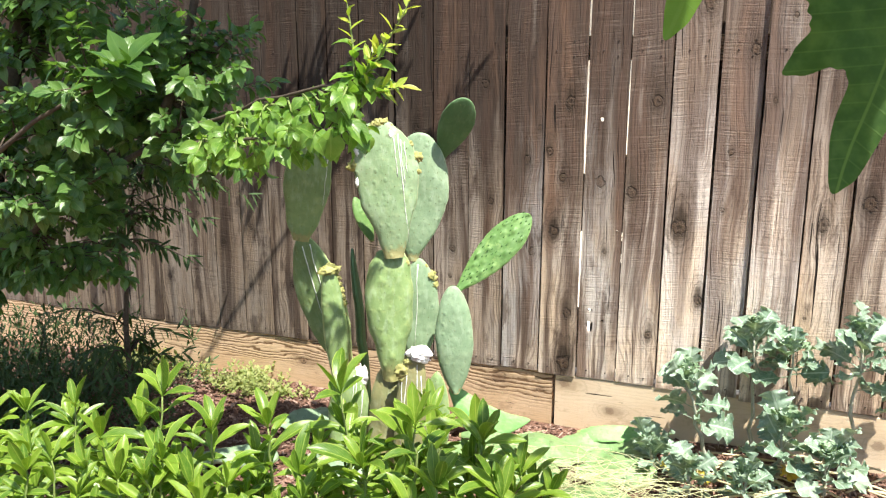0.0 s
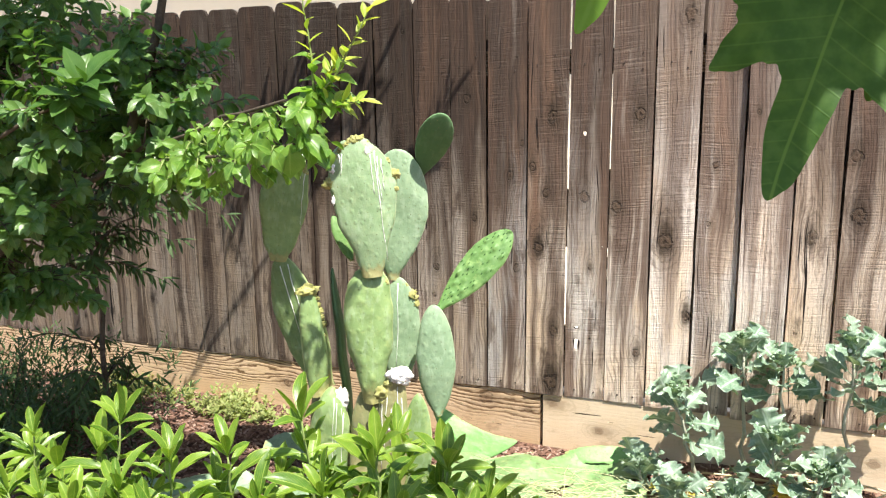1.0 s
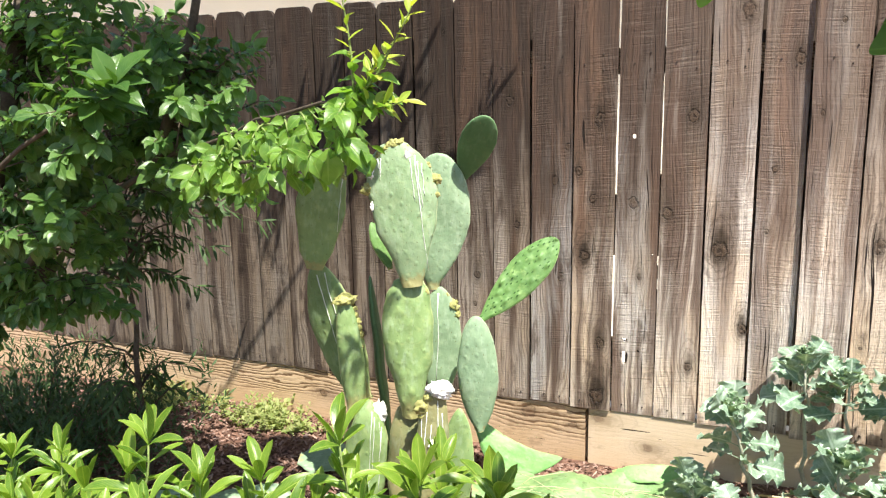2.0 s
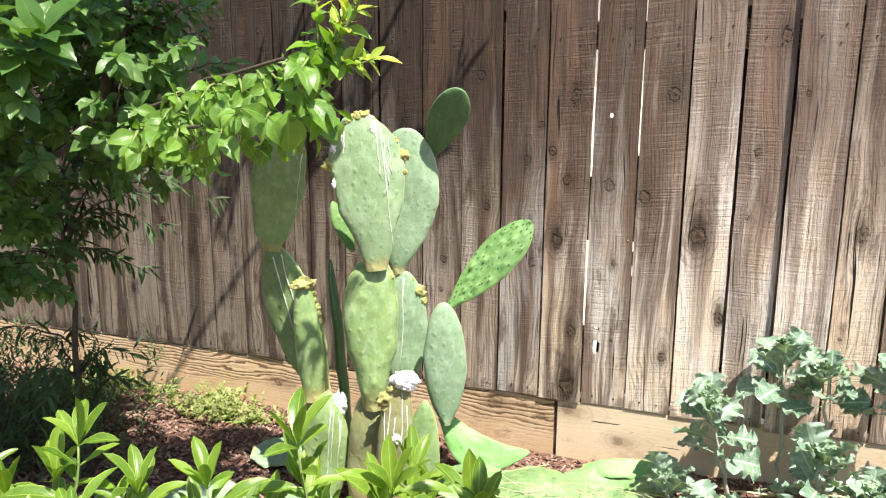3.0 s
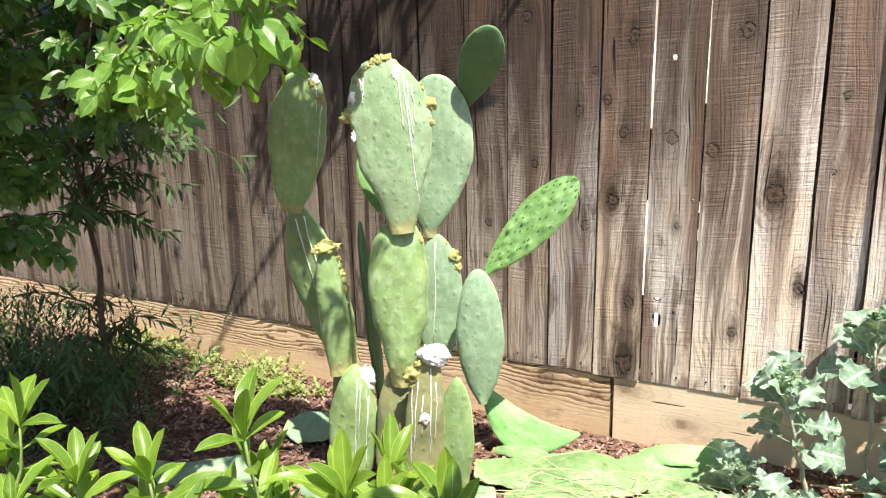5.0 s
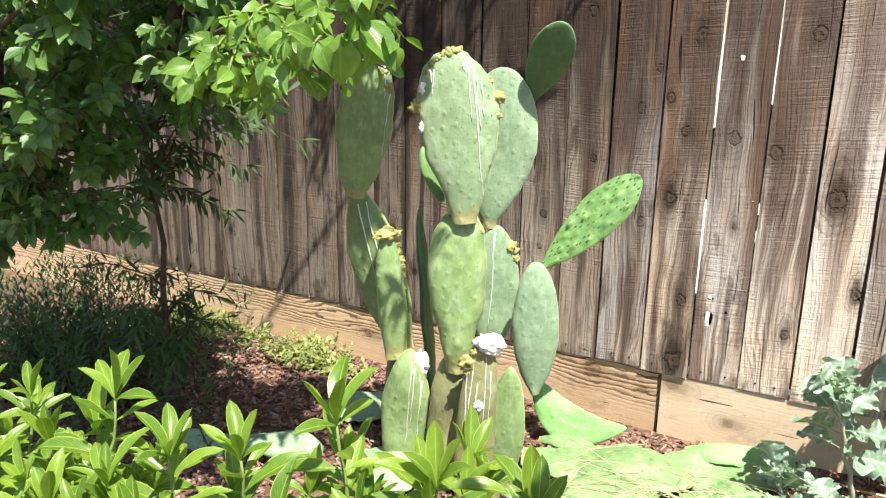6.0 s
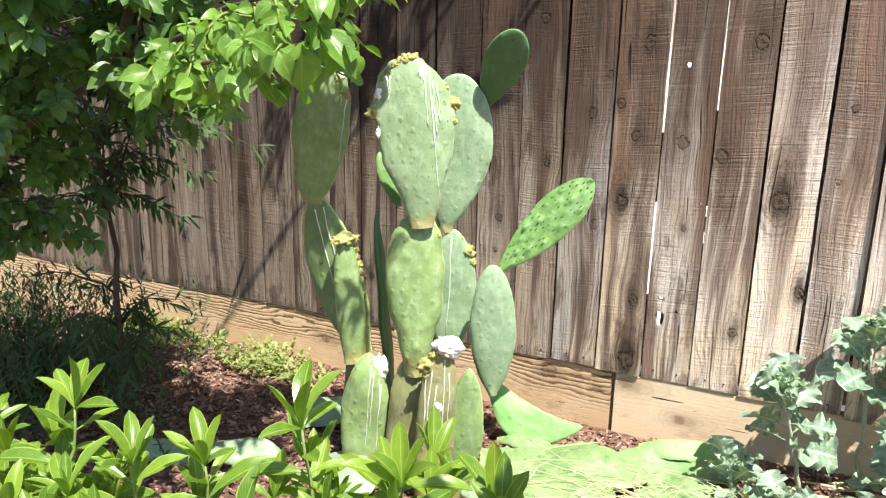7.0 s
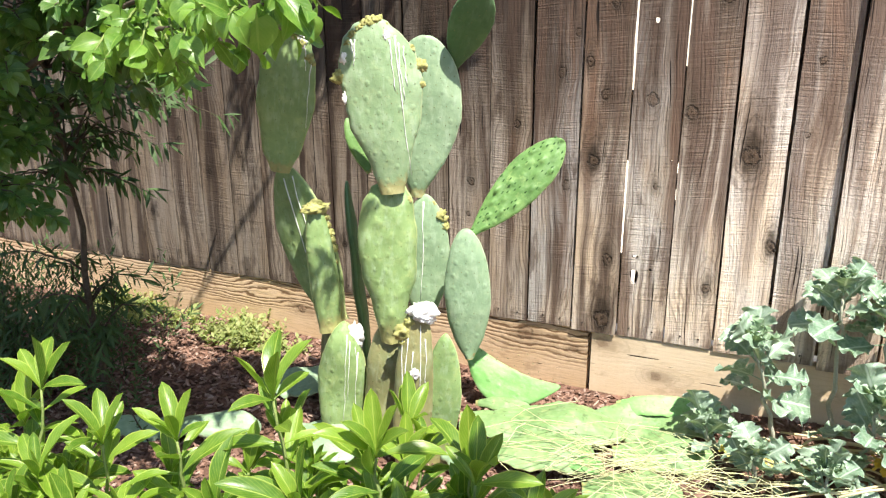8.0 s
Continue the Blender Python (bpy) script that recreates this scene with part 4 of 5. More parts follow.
    for i, x in enumerate((0.012, 0.022, 0.034, 0.046)):
        drip(ob, f, x, 0.93 - 0.04 * i, 0.30 + 0.16 * (i % 3), 13 + i, 0.0019)
    part("white_scale", lump((0.021, 0.006, 0.046), 7.0, COTTON, 0.75, 3), ob, "white cottony scale patch", world_of(ob) @ Matrix.Translation(f.surface(0.035, 0.9, 1, -0.004)))
    add_pad(cactus, (-1.255, 2.70, 0.10), (-1.33, 2.72, 0.80), 0.14, 0.036, (0.9, 0.42, 0.0), PAD_SHADE_SCAR, 13, "slim upright pad with its shade put into its colour", 0.1, False, e=1.1, neck=0.5)
    # right limb
    add_pad(cactus, (-0.872, 2.60, 0.335), (-0.885, 2.60, 0.727), 0.132, 0.062, (0.33, -0.93, 0.10), PAD_BLUE, 14, "", 0.0, e=1.05, neck=0.2, blunt=0.5, full=0.6)
    ob, f = add_pad(cactus, (-0.878, 2.615, 0.705), (-0.655, 2.745, 0.968), 0.124, 0.026, (-0.24, -0.93, -0.06), PAD_YOUNG, 15, "bright young pad with bristle rows and painted shade in its hollows", 0.0, False, e=1.4, neck=0.2, tub=0.013, full=0.85, blunt=0.5, net=(0.019, 0.036))
    # dark marks: bristle points, with the shade of the hollows painted in
    me = f.areoles(0.018, (1,), 0.0029, 2.3, 0.55)
    me.materials[0] = AREOLE_SHADE
    part("bristle_net", me, ob, "dark green marks for bristles and painted hollow shade", world_of(ob))["kind"] = "stuff"
    rim = [Vector((s * f.half(u) * 0.99, f.mid(u), u * f.l)) for s in (1, -1) for u in (0.35, 0.45, 0.55, 0.65, 0.75, 0.85, 0.93)]
    for i, c in enumerate(rim):
        part("bristle_tuft", lump((0.0028, 0.0028, 0.0028), i, SPINE, 0.4, 1), ob, m=world_of(ob) @ Matrix.Translation(c))
    ob, f = add_pad(cactus, (-0.945, 2.52, -0.02), (-0.908, 2.51, 0.445), 0.112, 0.05, (0.3, -0.94, 0.1), PAD, 16, "", 0.16, e=1.2, neck=0.8)
    # cut stub capped in white
    ob, f = add_pad(cactus, (-1.01, 2.475, -0.02), (-0.975, 2.465, 0.515), 0.115, 0.075, (0.4, -0.91, 0.1), PAD_WOODY, 17, "cut stub streaked with white", 0.24, False, e=0.7, neck=0.7, blunt=0.25)
    for i in range(5):
        drip(ob, f, -0.034 + 0.015 * i, 0.94 - 0.07 * (i % 3), 0.40 + 0.09 * ((i * 2) % 5) / 2, 30 + i, 0.0020)
    w = world_of(ob)
    part("white_cap", lump((0.043, 0.034, 0.026), 3.3, COTTON, 0.36, 4), ob, "white cottony cap", w @ Matrix.Translation((-0.022, 0.0, f.l * 1.0)))
    part("white_cap", lump((0.013, 0.009, 0.016), 8.3, COTTON, 0.6, 3), ob, "white cottony cap", w @ Matrix.Translation((0.0, 0.038, f.l * 0.68)))
    crusts(ob, f, [(-0.85, 0.89, 0.024), (-0.5, 0.95, 0.016), (-0.7, 0.83, 0.014)], 41)
    return cactus


build_cactus()

FALLEN = [  # base, tip, width, thick, face, bow, material, label
    ((-1.01, 2.93, 0.215), (-0.68, 2.93, 0.115), 0.13, 0.022, (0.15, -0.80, 0.58), -0.05, PAD_CUT, "pale green cut cactus pad leaning on the mulch"),
    ((-0.94, 2.69, 0.062), (-0.44, 2.85, 0.068), 0.19, 0.036, (0.0, -0.20, 0.98), 0.01, PAD_PALE, "broad pale green cut cactus pad lying flat"),
    ((-0.58, 2.87, 0.045), (-0.20, 2.98, 0.045), 0.17, 0.028, (0.0, -0.30, 0.95), 0.03, PAD_PALE, "pale green cut cactus pad lying by the fence"),
    ((-0.50, 2.95, 0.075), (-0.24, 3.02, 0.085), 0.07, 0.012, (-0.1, -0.75, 0.65), 0.06, PAD_CUT, "thin curled slice of cut cactus pad"),
    ((-0.94, 2.83, 0.055), (-0.76, 2.86, 0.06), 0.05, 0.012, (0.0, -0.6, 0.8), 0.06, PAD_PALE, "thin curled slice of cut cactus pad"),
    ((-0.80, 2.58, 0.05), (-0.50, 2.66, 0.055), 0.15, 0.028, (0.05, -0.3, 0.95), 0.03, PAD_PALE, "pale green cut cactus pad under dry grass"),
    ((-0.46, 2.71, 0.045), (-0.18, 2.80, 0.05), 0.13, 0.028, (-0.05, -0.35, 0.93), 0.03, PAD_PALE, "pale green cut cactus pad under dry grass"),
    ((-0.50, 2.50, 0.05), (-0.24, 2.58, 0.05), 0.14, 0.028, (0.0, -0.3, 0.95), 0.02, PAD_PALE, "pale green cut cactus pad under dry grass"),
    ((-0.66, 2.67, 0.05), (-0.46, 2.60, 0.06), 0.07, 0.016, (0.1, -0.5, 0.85), 0.05, PAD_CUT, "thin curled slice of cut cactus pad"),
    ((-0.99, 2.62, 0.045), (-0.80, 2.50, 0.05), 0.13, 0.03, (0.1, -0.3, 0.95), 0.0, PAD_BLUE, "green cut cactus pad at the cactus foot"),
    ((-1.66, 2.70, 0.05), (-1.44, 2.77, 0.055), 0.15, 0.03, (0.1, -0.45, 0.88), 0.03, PAD_BLUE, "dark green cut cactus pad lying on mulch"),
    ((-1.42, 2.46, 0.05), (-1.16, 2.40, 0.06), 0.15, 0.03, (0.0, -0.35, 0.93), 0.0, PAD_BLUE, "green cut cactus pad at the cactus foot"),
    ((-1.98, 2.27, 0.055), (-1.50, 2.42, 0.05), 0.105, 0.06, (0.1, -0.4, 0.9), 0.0, PAD_BLUE, "grey-green cut cactus limb lying on mulch"),
]


def build_fallen():
    for i, (a, b, w, t, nrm, bow, mat, label) in enumerate(FALLEN):
        a, b = Vector(a), Vector(b)
        f = PadForm((b - a).length, w, t, e=1.1 + 0.1 * (i % 3) - 0.25 * (i == 0), neck=0.45, bow=bow, seed=50 + i, blunt=0.4 + 0.25 * (i == 0), full=0.45 + 0.2 * (i == 0), arc=-0.22 if i == 0 else 0.0, wilt=0.9 if i == 0 else 1.25, ragged=0.05 if i == 0 else 0.26)
        ob = part("cut_cactus_pad", f.mesh(mat), None, m=basis(a, b - a, nrm))
        ob["cork"] = 0.0001
        tagged(ob, label, "cactus pad", "cut cactus pads on the ground")
        me = f.areoles(0.034, (1,))
        if me:
            part("bristle_net", me, ob, m=world_of(ob))["kind"] = "stuff"


build_fallen()


# ---- leafy plants ----
def leaf_set(name, mat, n, length, width, curl, fold, **more):
    """A few leaf meshes of one kind, and their shapes."""
    shapes = [leaf_shape(length * s, width * s, c, fold, seed=k, **more)
              for k, (s, c) in enumerate([(0.8 + 0.4 * k / max(1, n - 1), curl[0] + (curl[1] - curl[0]) * ((k * 3) % n) / max(1, n - 1)) for k in range(n)])]
    return shapes, [mesh_of(name, v, f, mat, True, u) for v, f, u in shapes]


SHRUB_SHAPES, SHRUB_MESHES = leaf_set("leaf", SHRUB_LEAF, 6, 0.096, 0.0230, (0.05, 1.2), 0.62, widest=0.56, wave=0.045, point=0.62, nl=9)
TREE_SHAPES, TREE_MESHES = leaf_set("leaf", TREE_LEAF, 5, 0.062, 0.031, (0.2, 0.9), 0.30, widest=0.5, wave=0.02, nl=6)
# brighter copy of the tree leaf: the branch's sunlight is put into its colour
SUNLIT_LEAF = leaf_mat("sunlit_branch_leaf", (0.070, 0.170, 0.020), (0.165, 0.305, 0.042), (0.29, 0.42, 0.10), 0.36, 0.36)
BRANCH_SHAPES, BRANCH_MESHES = leaf_set("leaf", SUNLIT_LEAF, 5, 0.056, 0.029, (0.2, 1.4), 0.42, widest=0.44, wave=0.03, nl=7)
YOUNG_SHAPES, YOUNG_MESHES = leaf_set("leaf", YOUNG_LEAF, 3, 0.040, 0.014, (0.2, 0.9), 0.3, nl=5)
NARROW_SHAPES, _ = leaf_set("leaf", NARROW_LEAF, 3, 0.066, 0.0095, (0.1, 0.6), 0.15, nl=4)
LONG_SHAPES, _ = leaf_set("leaf", TREE_LEAF_MASS, 3, 0.080, 0.015, (0.1, 0.6), 0.2, nl=4)
NEEDLE_SHAPES, _ = leaf_set("leaf", NARROW_LEAF, 3, 0.034, 0.006, (0.0, 0.3), 0.1, nl=2)
WEED_SHAPES, _ = leaf_set("leaf", WEED_LEAF, 3, 0.026, 0.012, (0.2, 0.9), 0.2, nl=4)


def spread(axis, az, tilt):
    """A direction leaning by tilt degrees off axis, at azimuth az round it."""
    z = Vector(axis).normalized()
    x = z.orthogonal().normalized()
    y = z.cross(x)
    a, t = radians(az), radians(tilt)
    return (z * math.cos(t) + (x * math.cos(a) + y * math.sin(a)) * math.sin(t)).normalized()


def leaf_pose(at, d, axis, s, r, droop=0.0, turn=0.0):
    """A leaf at a node, its upper side towards the stem's tip and the sky."""
    d = (Vector(d) + Vector((0, 0, -droop))).normalized()
    up = Vector(axis).normalized() * 0.6 + Vector((r.uniform(-0.2, 0.45), r.uniform(-0.65, 0.15), 0.75))
    if turn:
        up += Vector((r.gauss(0.25, turn * 0.8), r.gauss(-0.05, turn * 0.8), r.gauss(0.2, 0.3)))
    return basis(at, d, up, s)


# ---- the shrub in front ----
def shoot_leaves(pts, r, size=1.0, tuft=True):
    """Leaf poses along a shoot: opposite pairs, closer and steeper to the tip."""
    out = []
    n = len(pts) - 1
    az = r.uniform(0, 360)
    for i in range(2, n + 1):
        axis = (pts[i] - pts[i - 1]).normalized()
        u = i / n
        az += 90 + r.uniform(-25, 25)
        for k in range(2):
            tilt = (78 - 32 * u) + r.uniform(-12, 12)
            d = spread(axis, az + 180 * k + r.uniform(-15, 15), tilt)
            out.append(leaf_pose(pts[i], d, axis, size * r.uniform(0.78, 1.15) * (0.8 + 0.25 * math.sin(math.pi * u)), r, 0.12))
    if tuft:
        axis = (pts[-1] - pts[-2]).normalized()
        for k in range(4):
            d = spread(axis, 90 * k + r.uniform(-20, 20), r.uniform(8, 38))
            out.append(leaf_pose(pts[-1], d, axis, size * r.uniform(0.7, 1.05), r))
    return out


SHOOTS = [(-1.117, 1.40, 0.775), (-0.854, 1.40, 0.745), (-0.694, 1.42, 0.835), (-0.527, 1.40, 0.80), (-0.40, 1.42, 0.78), (-0.98, 1.38, 0.72),
          (-1.20, 1.42, 0.68), (-1.42, 1.45, 0.68), (-1.58, 1.45, 0.64), (-0.62, 1.36, 0.72), (-0.46, 1.34, 0.72), (-0.76, 1.36, 0.68),
          (-0.36, 1.38, 0.72), (-1.08, 1.34, 0.66), (-1.30, 1.40, 0.64), (-0.92, 1.34, 0.63), (-0.57, 1.46, 0.74), (-0.72, 1.48, 0.73),
          (-0.43, 1.48, 0.75), (-0.33, 1.44, 0.72), (-1.50, 1.38, 0.58), (-1.70, 1.42, 0.58)]


def build_front_shrubs():
    r = random.Random(21)
    owners = []
    for x in (-1.55, -1.2, -0.88, -0.62, -0.42):
        owners.append(thing("front_shrub", (x, 1.42, 0), "bright green leafy shrub with upright whorled shoots", "shrub", "shrubs along the front of the bed"))
    shoots = list(SHOOTS)
    for i in range(110):
        x = r.uniform(-1.85, -0.28)
        shoots.append((x, r.uniform(1.24, 1.56), r.uniform(0.45, 0.66) + 0.09 * math.exp(-((x + 0.55) / 0.25) ** 2) - 0.06 * (x < -1.2)))
    for i, (x, y, z) in enumerate(shoots):
        own = min(owners, key=lambda o: abs(o.location.x - x))
        foot = Vector((own.location.x + 0.4 * (x - own.location.x), own.location.y + r.uniform(-0.04, 0.04), 0.0))
        knee = Vector((x + r.uniform(-0.03, 0.03), y + r.uniform(-0.03, 0.03), z - r.uniform(0.22, 0.30)))
        pts = bend(foot, knee, 0.0, 3, 0.02, r) + bend(knee, (x, y, z), 0.0, 8, 0.006, r)[1:]
        v, q = tube(pts, [0.006 - 0.0042 * k / (len(pts) - 1) for k in range(len(pts))], 6)
        part("stem", mesh_of("stem", v, q, GREEN_STEM), own, m=Matrix.Identity(4))
        for m in shoot_leaves(pts[3:], r, 1.0 if i < 22 else 0.85):
            part("leaf", r.choice(SHRUB_MESHES), own, m=m)


build_front_shrubs()


# ---- the tree ----
def twig_leaves(a, b, r, count, shapes, size=1.0, droop=0.35, turn=0.0):
    out = []
    axis = (Vector(b) - Vector(a)).normalized()
    az = r.uniform(0, 360)
    for i in range(count):
        u = 0.15 + 0.85 * i / max(1, count - 1)
        az += 137.5
        d = spread(axis, az, 40 + 35 * (1 - u) + r.uniform(-12, 12))
        p = Vector(a).lerp(Vector(b), u)
        out.append((r.randrange(len(shapes)), leaf_pose(p, d, axis, size * r.uniform(0.7, 1.2), r, droop, turn)))
    return out


def build_tree():
    tree = thing("tree", (-2.2, 1.72, 0), "dense glossy-leaved tree with a sunlit branch over the cactus", "tree")
    r = random.Random(5)
    limbs = [((-2.2, 1.72, -0.05), (-2.12, 1.80, 0.85), 0.055, 0.042), ((-2.12, 1.80, 0.85), (-1.95, 1.95, 1.75), 0.04, 0.02),
             ((-2.12, 1.80, 0.85), (-1.45, 1.85, 1.27), 0.014, 0.007), ((-1.45, 1.85, 1.27), (-0.74, 1.61, 1.43), 0.0055, 0.003),
             ((-1.95, 1.95, 1.75), (-1.65, 2.15, 2.5), 0.018, 0.010), ((-1.95, 1.95, 1.75), (-2.3, 2.2, 2.4), 0.02, 0.01),
             ((-1.45, 1.85, 1.27), (-1.35, 2.1, 2.0), 0.014, 0.008), ((-2.12, 1.80, 0.85), (-1.75, 1.6, 1.25), 0.010, 0.006),
             # unseen limbs added to carry the shade twigs overhead
             ((-1.65, 2.15, 2.5), (-0.75, 2.75, 2.75), 0.010, 0.005), ((-1.65, 2.15, 2.5), (-1.35, 1.35, 2.35), 0.010, 0.004), ((-1.35, 2.1, 2.0), (-0.68, 1.76, 2.09), 0.007, 0.003), ((-1.35, 2.1, 2.0), (-0.60, 2.10, 2.03), 0.006, 0.002)]
    part_at = []
    for k, (a, b, r0, r1) in enumerate(limbs):
        pts = bend(a, b, 0.03, 7, 0.012, r)
        v, q = tube(pts, [r0 + (r1 - r0) * i / 7 for i in range(8)], 9)
        part("trunk" if k == 0 else "limb", mesh_of("limb", v, q, BARK), tree, m=Matrix.Identity(4))
        part_at += pts
    # crown: clumps of leafy twigs round the limbs; those above z 1.9 are unseen, added to cast shade
    items, twigs = [], []
    clumps = [((-1.82, 1.95, 1.44), (0.45, 0.36, 0.40), 150), ((-1.42, 1.95, 1.42), (0.26, 0.26, 0.32), 60), ((-2.3, 1.95, 1.1), (0.42, 0.38, 0.55), 120),
              ((-1.75, 2.05, 2.05), (0.45, 0.40, 0.30), 22), ((-1.84, 1.92, 1.0), (0.26, 0.24, 0.26), 34), ((-2.25, 1.88, 0.92), (0.30, 0.22, 0.26), 30),
              ((-1.45, 1.62, 1.45), (0.18, 0.16, 0.2), 14), ((-1.62, 1.70, 2.14), (0.55, 0.36, 0.14), 60), ((-1.75, 2.10, 2.25), (0.40, 0.30, 0.15), 50), ((-2.02, 1.82, 2.18), (0.42, 0.32, 0.14), 14), ((-1.14, 1.92, 2.12), (0.30, 0.20, 0.10), 50), ((-1.44, 1.50, 2.16), (0.38, 0.22, 0.12), 60), ((-0.97, 2.20, 2.03), (0.15, 0.10, 0.07), 14), ((-1.75, 1.66, 1.20), (0.36, 0.12, 0.26), 22)]
    for c, s, count in clumps:
        for i in range(count):
            d = Vector((r.gauss(0, 1), r.gauss(0, 1), r.gauss(0, 1))).normalized() * r.uniform(0.45, 1.0)
            p = Vector(c) + Vector((d.x * s[0], d.y * s[1], d.z * s[2]))
            if p.x > -1.0 and p.z < 1.9:
                continue
            out = (Vector((d.x, d.y, d.z * 0.6 + 0.15))).normalized()
            a = p - out * r.uniform(0.08, 0.14)
            twigs.append((a, p))
            items += [(TREE_SHAPES[k], m) for k, m in twig_leaves(a, p, r, r.randrange(17, 23), TREE_SHAPES, 0.74)]
    # overhead twigs out of view, added to cast streaks of shade
    streaks = []
    for c, size, count in (((-1.10, 2.68, 2.70), (0.42, 0.22, 0.26), 16), ((-1.10, 2.06, 1.98), (0.28, 0.28, 0.15), 46), ((-0.98, 1.84, 2.06), (0.38, 0.16, 0.13), 40), ((-1.32, 1.72, 2.04), (0.24, 0.14, 0.12), 20), ((-0.66, 2.05, 2.05), (0.16, 0.10, 0.06), 2), ((-0.62, 2.76, 2.40), (0.42, 0.15, 0.16), 4)):
        for i in range(count):
            d = Vector((r.gauss(0, 1), r.gauss(0, 1), r.gauss(0, 1))).normalized() * r.uniform(0.2, 1.0)
            p = Vector(c) + Vector((d.x * size[0], d.y * size[1], d.z * size[2]))
            a = p - Vector((d.x, d.y, 0.3)).normalized() * 0.11
            twigs.append((a, p))
            streaks += [(LONG_SHAPES[k], m) for k, m in twig_leaves(a, p, r, 10, LONG_SHAPES, 1.0, 0.45)]
    joined("outer_crown", streaks, TREE_LEAF_MASS, tree, "unseen overhead twigs with long narrow leaves, added to cast streaky shade")
    vs, fs = [], []
    for a, b in twigs:
        near = min(part_at, key=lambda q: (q - a).length)
        pieces = [(a, b, 0.0022, 0.001)] + ([(near, a, 0.003, 0.0022)] if (near - a).length < 0.11 else [])
        for p, q, r0, r1 in pieces:
            v, f = tube([p, p.lerp(q, 0.5) + Vector((0, 0, 0.01)), q], [r0, (r0 + r1) / 2, r1], 5)
            fs += [tuple(i + len(vs) for i in g) for g in f]
            vs += v
    part("twig_mass", mesh_of("twig_mass", vs, fs, BARK), tree, m=Matrix.Identity(4))["kind"] = "stuff"
    joined("crown", items, TREE_LEAF_MASS, tree, "dark glossy crown of small oval leaves")
    # a shoot of large leaves standing out of the crown's front
    v, q = tube(bend((-1.75, 1.6, 1.25), (-1.31, 1.60, 1.455), 0.02, 6, 0.006, r), [0.007 - 0.0007 * i for i in range(7)], 7)
    part("limb", mesh_of("limb", v, q, BARK), tree, m=Matrix.Identity(4))
    for i in range(26):
        u = i / 25
        d = spread((0.5, -0.2, 0.8), i * 137.5, 25 + 75 * (1 - u))
        at = Vector((-1.38, 1.60, 1.42)).lerp(Vector((-1.30, 1.59, 1.47)), u)
        part("leaf", TREE_MESHES[i % 5], tree, m=leaf_pose(at, d, (0.3, -0.2, 1), 1.35 * r.uniform(0.8, 1.15), r, 0.15))
    # the sunlit branch over the cactus
    start, end = Vector((-1.27, 1.78, 1.285)), Vector((-0.74, 1.61, 1.43))
    for i in range(22):
        u = (i + 0.5) / 22
        a = start.lerp(end, u) + Vector((0, 0, 0.03 * math.sin(math.pi * u)))
        side = -1 if i % 2 else 1
        d = Vector((0.55 * r.uniform(0.2, 1.0), side * r.uniform(0.1, 0.7) - 0.15, r.uniform(-0.60 if i < 19 else -0.25, 0.05 if i < 12 else 0.32))).normalized()
        b = a + d * r.uniform(0.07, 0.15)
        v, q = tube([a, a.lerp(b, 0.5) + Vector((0, 0, 0.008)), b], [0.003, 0.0024, 0.0014], 5)
        part("twig", mesh_of("twig", v, q, GREEN_STEM), tree, m=Matrix.Identity(4))
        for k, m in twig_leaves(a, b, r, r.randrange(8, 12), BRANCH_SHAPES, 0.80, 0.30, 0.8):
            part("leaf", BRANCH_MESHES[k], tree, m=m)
    # a lower spray of it, with broad leaves that hang at its tip
    start, end = Vector((-1.30, 1.79, 1.295)), Vector((-0.77, 1.57, 1.345))
    v, q = tube(bend((-1.45, 1.85, 1.27), end, -0.015, 7, 0.008, r), [0.0055 - 0.0004 * i for i in range(8)], 7)
    part("limb", mesh_of("limb", v, q, BARK), tree, m=Matrix.Identity(4))
    for i in range(15):
        a = start.lerp(end, (i + 0.6) / 15)
        d = Vector((r.uniform(0.1, 0.6), (-1 if i % 2 else 1) * r.uniform(0.2, 0.8) - 0.2, r.uniform(-0.85, -0.10) if i < 9 else r.uniform(-0.35, 0.10))).normalized()
        b = a + d * r.uniform(0.07, 0.13)
        v, q = tube([a, a.lerp(b, 0.5) + Vector((0, 0, 0.006)), b], [0.0026, 0.002, 0.0012], 5)
        part("twig", mesh_of("twig", v, q, GREEN_STEM), tree, m=Matrix.Identity(4))
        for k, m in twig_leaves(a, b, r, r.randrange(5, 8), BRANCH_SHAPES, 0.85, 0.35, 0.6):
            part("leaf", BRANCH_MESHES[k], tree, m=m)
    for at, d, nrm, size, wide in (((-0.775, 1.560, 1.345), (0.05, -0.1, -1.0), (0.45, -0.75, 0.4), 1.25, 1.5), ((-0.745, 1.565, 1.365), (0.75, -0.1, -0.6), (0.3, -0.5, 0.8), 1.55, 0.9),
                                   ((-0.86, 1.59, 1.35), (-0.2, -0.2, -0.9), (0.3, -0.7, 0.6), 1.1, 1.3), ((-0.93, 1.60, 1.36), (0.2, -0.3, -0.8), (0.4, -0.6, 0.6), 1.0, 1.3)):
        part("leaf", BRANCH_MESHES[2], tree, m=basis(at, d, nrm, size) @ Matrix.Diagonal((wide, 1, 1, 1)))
    # young shoots rising from its end
    for b, cnt in (((-0.765, 1.62, 1.66), 9), ((-0.61, 1.60, 1.60), 11), ((-0.635, 1.60, 1.43), 9), ((-0.70, 1.62, 1.50), 10)):
        a = Vector((-0.74, 1.61, 1.43))
        pts = bend(a, b, -0.012, 5, 0.004, r)
        v, q = tube(pts, [0.0028, 0.0025, 0.0022, 0.0018, 0.0014, 0.001], 5)
